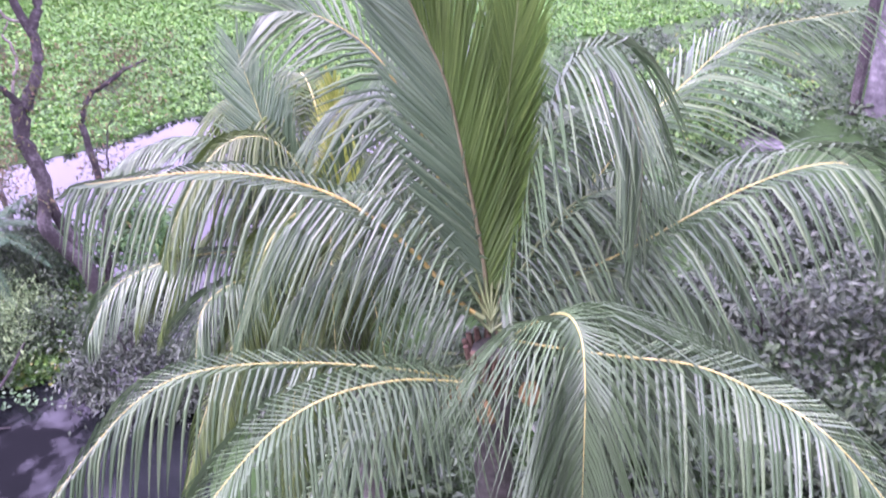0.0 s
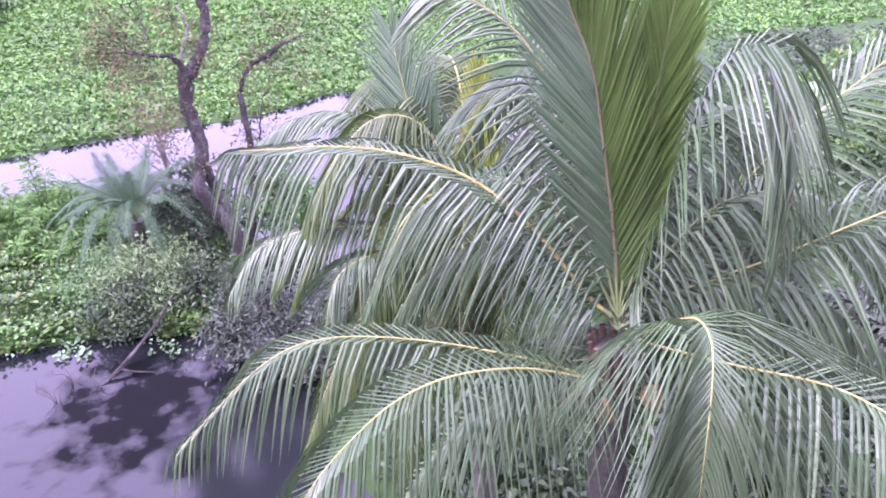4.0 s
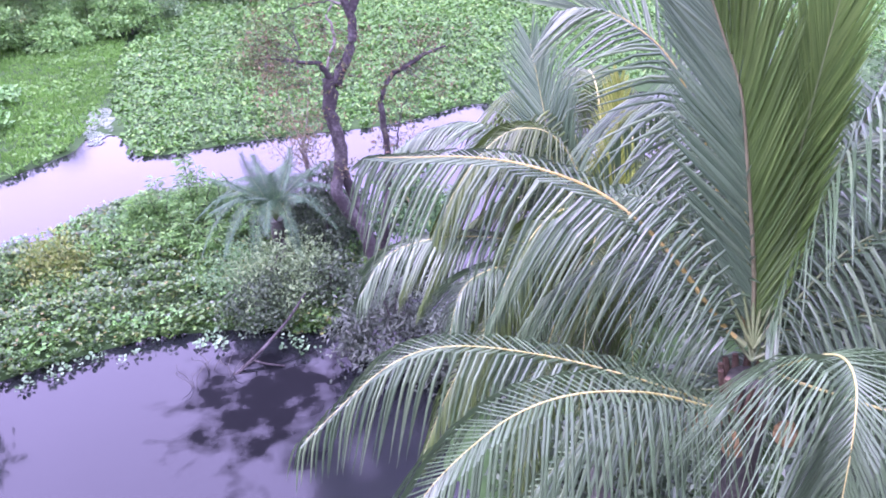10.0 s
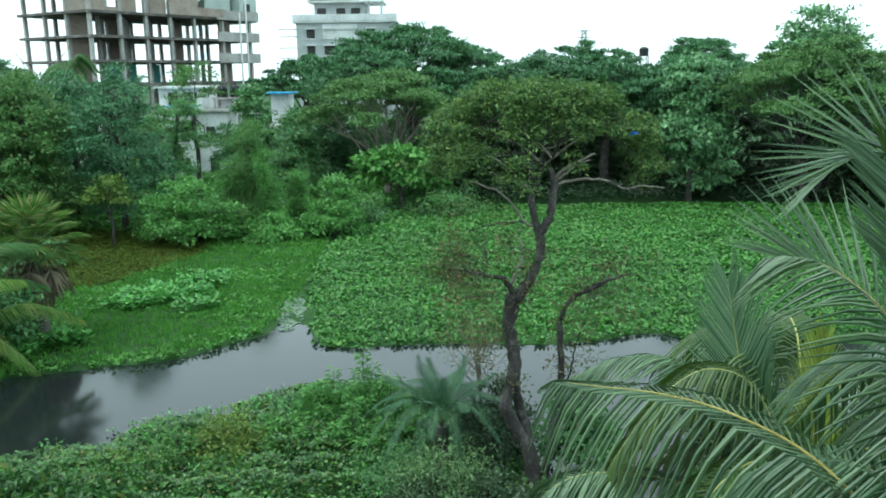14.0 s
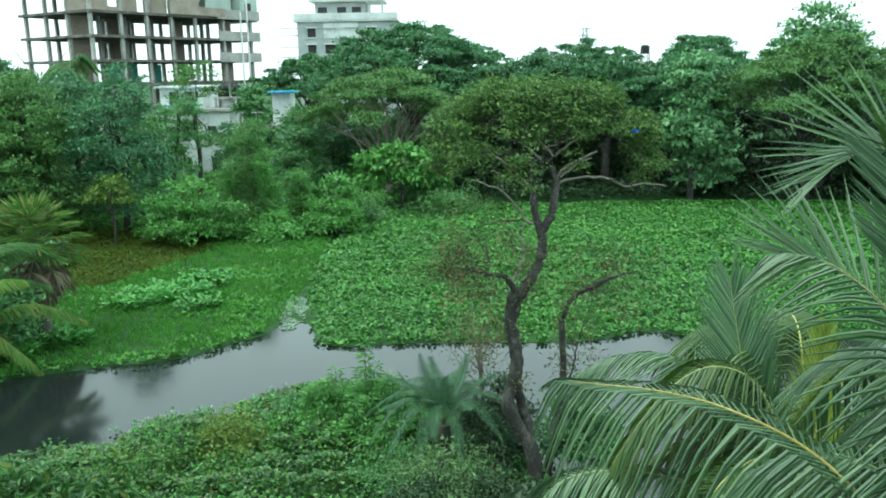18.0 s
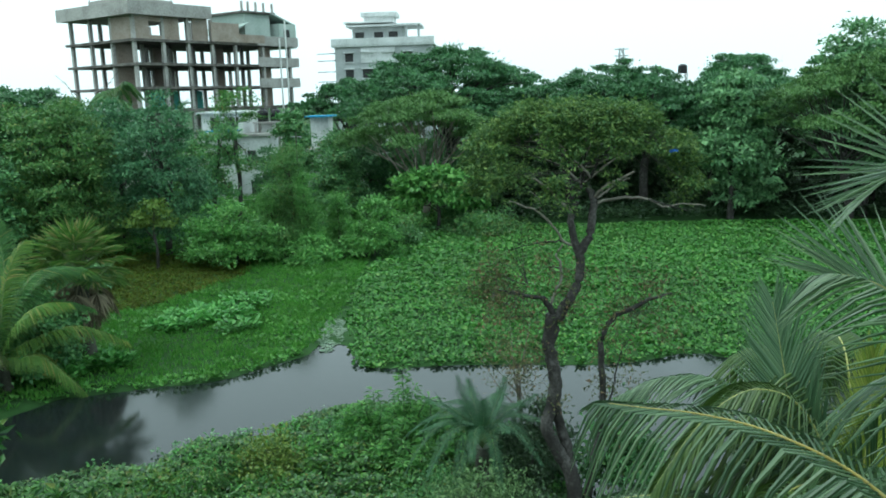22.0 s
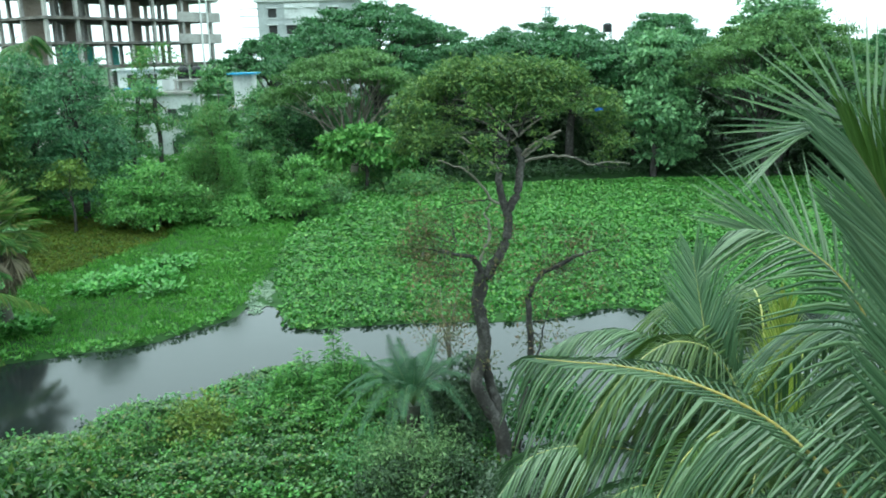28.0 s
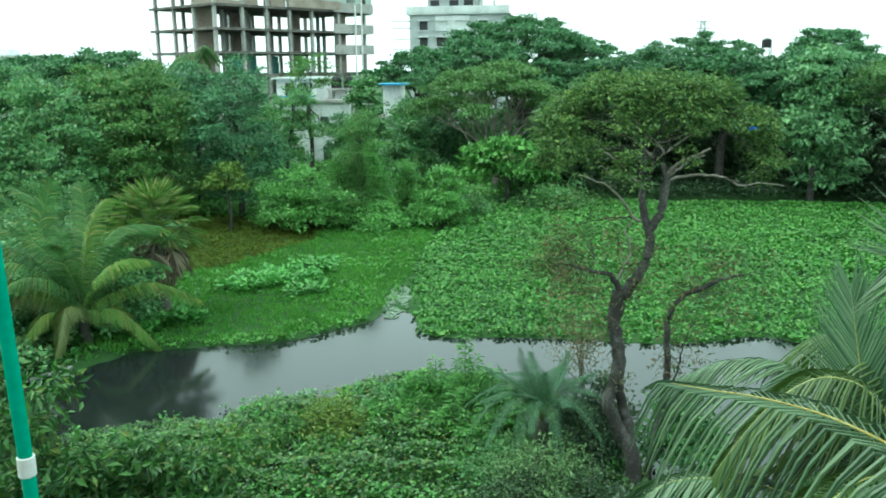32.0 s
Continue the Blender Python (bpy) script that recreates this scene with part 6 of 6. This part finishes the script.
def bush(name, x, y, w, h, n, size, mat, label, z=0.1, hang=0.25, slim=0.45, seed=0, spread=0.22):
    return tree(name, (x, y, z), [(0.05, 0, h * 0.2), (0.0, 0.05, h * 0.4)], 0.05, wispy(w, h * 1.1, 11, seed), n, size, mat, label, "bushes of the strip", clump=9, spread=spread, hang=hang, slim=slim, category="bush", twigs=4, fine=False, depth=0.32)


def whorled(x, y, h, stems, label, seed):
    """A shrub of thin stems with whorls of narrow leaves up to their tips."""
    r = np.random.default_rng(seed)
    t = thing("spindly_bush", (x, y, 0.1), label, "bush", "bushes of the strip")
    for k in range(stems):
        lean = r.normal(0, 0.42, 2) * (0 if k == 0 else 1)
        top = h * (1 if k == 0 else r.uniform(0.45, 0.8))
        line = curve([(0, 0, -0.2), (lean[0] * 0.5, lean[1] * 0.5, top * 0.45), (lean[0] * 1.3, lean[1] * 1.3, top)], 14)
        st_ = part("stem", Geo().tube(line, [0.025, 0.008], 5), "bark", t, smooth=True)
        at, ax = [], []
        for u in np.linspace(0.35, 1, int(6 + top * 3)):
            p = line[int(u * 13)]
            a = r.uniform(0, 6.28) + np.arange(13) * 0.4833
            d = np.stack([np.cos(a), np.sin(a), r.uniform(-0.35, 0.4, 13)], 1)
            at += [p + d * 0.07 + r.normal(0, 0.03, d.shape)]
            ax += [d]
        at, ax = np.vstack(at), np.vstack(ax)
        L = 0.27 * r.uniform(0.7, 1.25, len(at))
        part("leaf_fringe", leaves(Geo(), at, ax, unit(Z + r.normal(0, 0.25, at.shape)), L, L * 0.24), "pale_shrub", st_, kind="stuff")
    return t


whorled(-2.75, 24.5, 2.75, 7, "tall bush with whorls of narrow light green leaves", 1)
whorled(-3.7, 24.5, 1.9, 9, "bush with whorls of narrow light green leaves", 2)
whorled(-1.9, 24.4, 1.7, 8, "bush with whorls of narrow light green leaves", 3)
whorled(-4.5, 24.8, 1.2, 7, "low bush with narrow light green leaves", 4)
whorled(-3.0, 23.3, 1.3, 8, "low bush with narrow light green leaves", 5)
whorled(-2.0, 22.6, 1.3, 7, "low bush with narrow light green leaves", 6)
bush("feathery_bush", -0.5, 19.3, 2.4, 1.7, 1300, 0.13, "pale_feather", "feathery pale green bush over the water", slim=0.3, seed=203)
bush("feathery_bush", 0.1, 20.0, 1.9, 1.5, 1200, 0.13, "pale_feather", "feathery yellow-green bush before the date palm", slim=0.3, seed=233)
bush("dark_bush", 0.8, 19.0, 1.8, 1.2, 1600, 0.1, "dark_shaded_leaf", "dark drooping bush hanging over the water", hang=0.5, seed=231)
bush("feathery_bush", 0.9, 21.0, 1.5, 2.2, 1500, 0.1, "dark_shaded_leaf", "upright feathery bush by the forked trunk", seed=232)
bush("dark_bush", -1.7, 20.6, 2.2, 1.0, 2200, 0.1, "dark_tree", "rounded dark green bush on the strip", seed=204)
bush("dark_bush", -0.9, 18.7, 2.0, 1.0, 2200, 0.1, "dark_shaded_leaf", "low dark bush hanging over the water's edge", hang=0.5, seed=234)
bush("dark_bush", 1.2, 22.6, 2.2, 2.0, 3200, 0.13, "dark_shaded_leaf", "dark dense bush by the trunk", seed=205)
bush("dark_bush", 3.6, 21.6, 2.2, 2.4, 2000, 0.16, "dark_tree", "green bush behind the twin trunk", seed=206)
bush("yellow_shrub", -6.6, 22.6, 1.9, 1.2, 1300, 0.13, "yellow_leaf", "low shrub with yellow-green leaves", seed=207)
bush("yellow_shrub", -9.7, 21.2, 2.4, 0.5, 700, 0.12, "lime_leaf", "low patch of olive green weed", seed=271)
bush("yellow_shrub", -12.3, 19.4, 2.6, 0.5, 800, 0.12, "lime_leaf", "low patch of olive green weed", seed=272)
bush("mango_bush", -11.5, 15.8, 4.6, 3.9, 2400, 0.3, "mango_leaf", "dense bush of long dark green leaves", hang=0.5, slim=0.3, seed=208, spread=0.22)
bush("mango_bush", -9.0, 16.6, 3.4, 2.9, 1300, 0.3, "mango_leaf", "bush of long drooping green leaves", hang=0.5, slim=0.3, seed=209, spread=0.22)
bush("mango_bush", -14.6, 17.4, 4.4, 4.0, 1800, 0.3, "mango_leaf", "dense dark bush at the pond's corner", hang=0.5, slim=0.3, seed=210, spread=0.22)
bush("silver_shrub", 2.0, 15.8, 2.6, 2.2, 2600, 0.15, "silver", "silvery grey-leaved shrub at the water", slim=0.35, seed=211)
bush("silver_shrub", 3.6, 14.2, 2.6, 2.4, 2400, 0.15, "silver", "silvery grey-leaved shrub below the palms", slim=0.35, seed=212)
# the darkest of these have the shade below the palms in their colour
for k, (x, y, w, h, mt) in enumerate(((13, 8.5, 4.0, 3.0, "silver"), (16.5, 7.0, 4.4, 3.2, "silver"), (17.5, 11.5, 3.6, 2.6, "silver"), (21.5, 19.0, 4.5, 3.4, "feather"), (24.5, 18.5, 4.0, 3.2, "light_tree"), (11.5, 13.5, 4, 2.6, "dark_shaded_leaf"), (9, 10.5, 4, 2.4, "silver"), (12.5, 4.5, 4, 2.6, "dark_shaded_leaf"),
                                      (15.5, 16.5, 4, 3, "bush"), (19, 4.5, 4, 3, "dark_shaded_leaf"), (28, 21, 5, 4, "feather"), (8.5, 16.5, 4, 3, "dark_shaded_leaf"), (20, 23.5, 4.5, 3.5, "bush"), (4.8, 6.2, 3.6, 2.2, "dark_shaded_leaf"), (6.6, 3.6, 4, 2.4, "dark_shaded_leaf"), (4.6, 10.2, 3.6, 2.0, "dark_shaded_leaf"), (7.6, 7.4, 4, 2.4, "dark_shaded_leaf"), (4.2, 2.6, 3.2, 1.8, "dark_shaded_leaf"), (9.4, 5.0, 4, 2.4, "dark_shaded_leaf"), (10.8, 8.4, 3.6, 2.4, "dark_shaded_leaf"))):
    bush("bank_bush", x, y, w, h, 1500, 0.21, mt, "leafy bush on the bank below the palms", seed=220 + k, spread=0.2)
for k in range(16):
    u = rng.uniform(0, 1)
    x, y = -13.0 + 12.0 * u, 20.4 + 4.6 * u + rng.uniform(-2.4, 1.6)
    if edge_distance(STRIP, np.array([x]), np.array([y]))[0] < 0.5:
        continue
    bush("strip_shrub", x, y, rng.uniform(1.2, 2.2), rng.uniform(0.5, 1.0), 500, 0.13, ("creeper", "pale_shrub", "dark_tree", "feather")[k % 4], "leafy green shrub among creepers on the strip", seed=260 + k, spread=0.2)
st = thing("fallen_branch", (-0.34, 17.5, 0.0), "dark dead branch slanting down into the water", "branch")
part("stem", Geo().tube(curve([(0.5, 0.5, 0.95), (0.0, 0.0, 0.6), (-0.5, -0.45, 0.35), (-0.95, -0.8, 0.16), (-1.42, -1.08, -0.05)], 12), [0.02, 0.035, 0.04, 0.045], 7), "bark", st)
part("twig", Geo().tube(curve([(-0.95, -0.8, 0.14), (-0.7, -0.95, 0.08), (-0.25, -1.12, 0.03)], 8), [0.03, 0.015], 5), "bark", st)
part("twig", Geo().tube(curve([(-0.9, -0.78, 0.16), (-0.95, -0.8, 0.34), (-0.9, -0.85, 0.42)], 6), [0.018, 0.008], 5), "bark", st)
for k, (x, y) in enumerate(((-2.3, 16.8), (-1.8, 16.4), (-2.6, 16.2))):
    sp_ = thing("drowned_twig", (x, y, 0.0), "thin dark drowned twig standing out of the water", "twig", "drowned twigs")
    for b_ in range(4):
        a = rng.uniform(0, 6.28)
        e = np.array((0.4 * math.cos(a), 0.25 * math.sin(a), rng.uniform(0.15, 0.45)))
        part("stem", Geo().tube(curve([(0, 0, -0.3), e * (0.3, 0.3, 0.55) + rng.normal(0, 0.05, 3), e, e * 1.3 + (0.1, 0, 0.02)], 8), [0.009, 0.004], 4), "palm_bark", sp_)
lamp = thing("utility_pole", (-15.7, 69.5, 0.3), "thin grey utility pole among the trees", "pole")
part("shaft", Geo().tube([(0, 0, -0.3), (0, 0, 8.2)], [0.07, 0.05], 6), "palm_bark", lamp)
part("arm", Geo().tube([(-0.5, 0, 7.8), (0.5, 0, 7.8)], [0.03, 0.03], 5), "steel", lamp)
hut = thing("tin_hut", (-28.6, 33.0, 0.1), "low hut with rusty grey tin roof by the pond", "hut")
part("wall", Geo().box((0, 0, 0.7), (3.0, 2.4, 1.5), 0.5), "stained_wall", hut)
part("roof", Geo().box((0, 0, 1.52), (3.6, 3.0, 0.08), 0.5), "steel", hut, "grey tin roof sheet")
for k in range(4):
    part("roof_ridge", Geo().box((-1.2 + 0.8 * k, -0.65 + 0.44 * k, 1.58), (0.06, 2.9, 0.05), 0.5), "white_plaster", hut)
edge_ = thing("plank_edging", (-19.6, 24.6, 0.0), "pale worn plank edging along the bank", "edging")
for k in range(4):
    part("plank", Geo().box((0.12 + 0.42 * k, 0.2 + 0.75 * k, 0.14), (0.22, 0.8, 0.07), -0.5), "stained_wall", edge_)

# the wall of the house that the view is from: unseen, blocks sky light
own = thing("viewing_house", (0, 0, 0), "unseen plain wall of the house behind the balcony, added to block sky light", "house")
block("wall", -13, 13, -6, -0.5, -0.3, 12.6, "concrete", own)

# the painted pole by the balcony
pole = thing("green_pole", (-1.375, 1.648, 0.1), "vertical green painted steel pole with a white band", "pole")
part("tube", Geo().tube([(0.248, 0, -0.3), (-0.123, 0, 15.2)], [0.0165, 0.0165], 16), "pole_paint", pole, smooth=True)
part("band", Geo().tube([(0, 0, 10.03), (0, 0, 10.032), (0, 0, 10.078), (0, 0, 10.08)], [0.0185, 0.0205, 0.0205, 0.0185], 16), "white_tape", pole, "white plastic band")
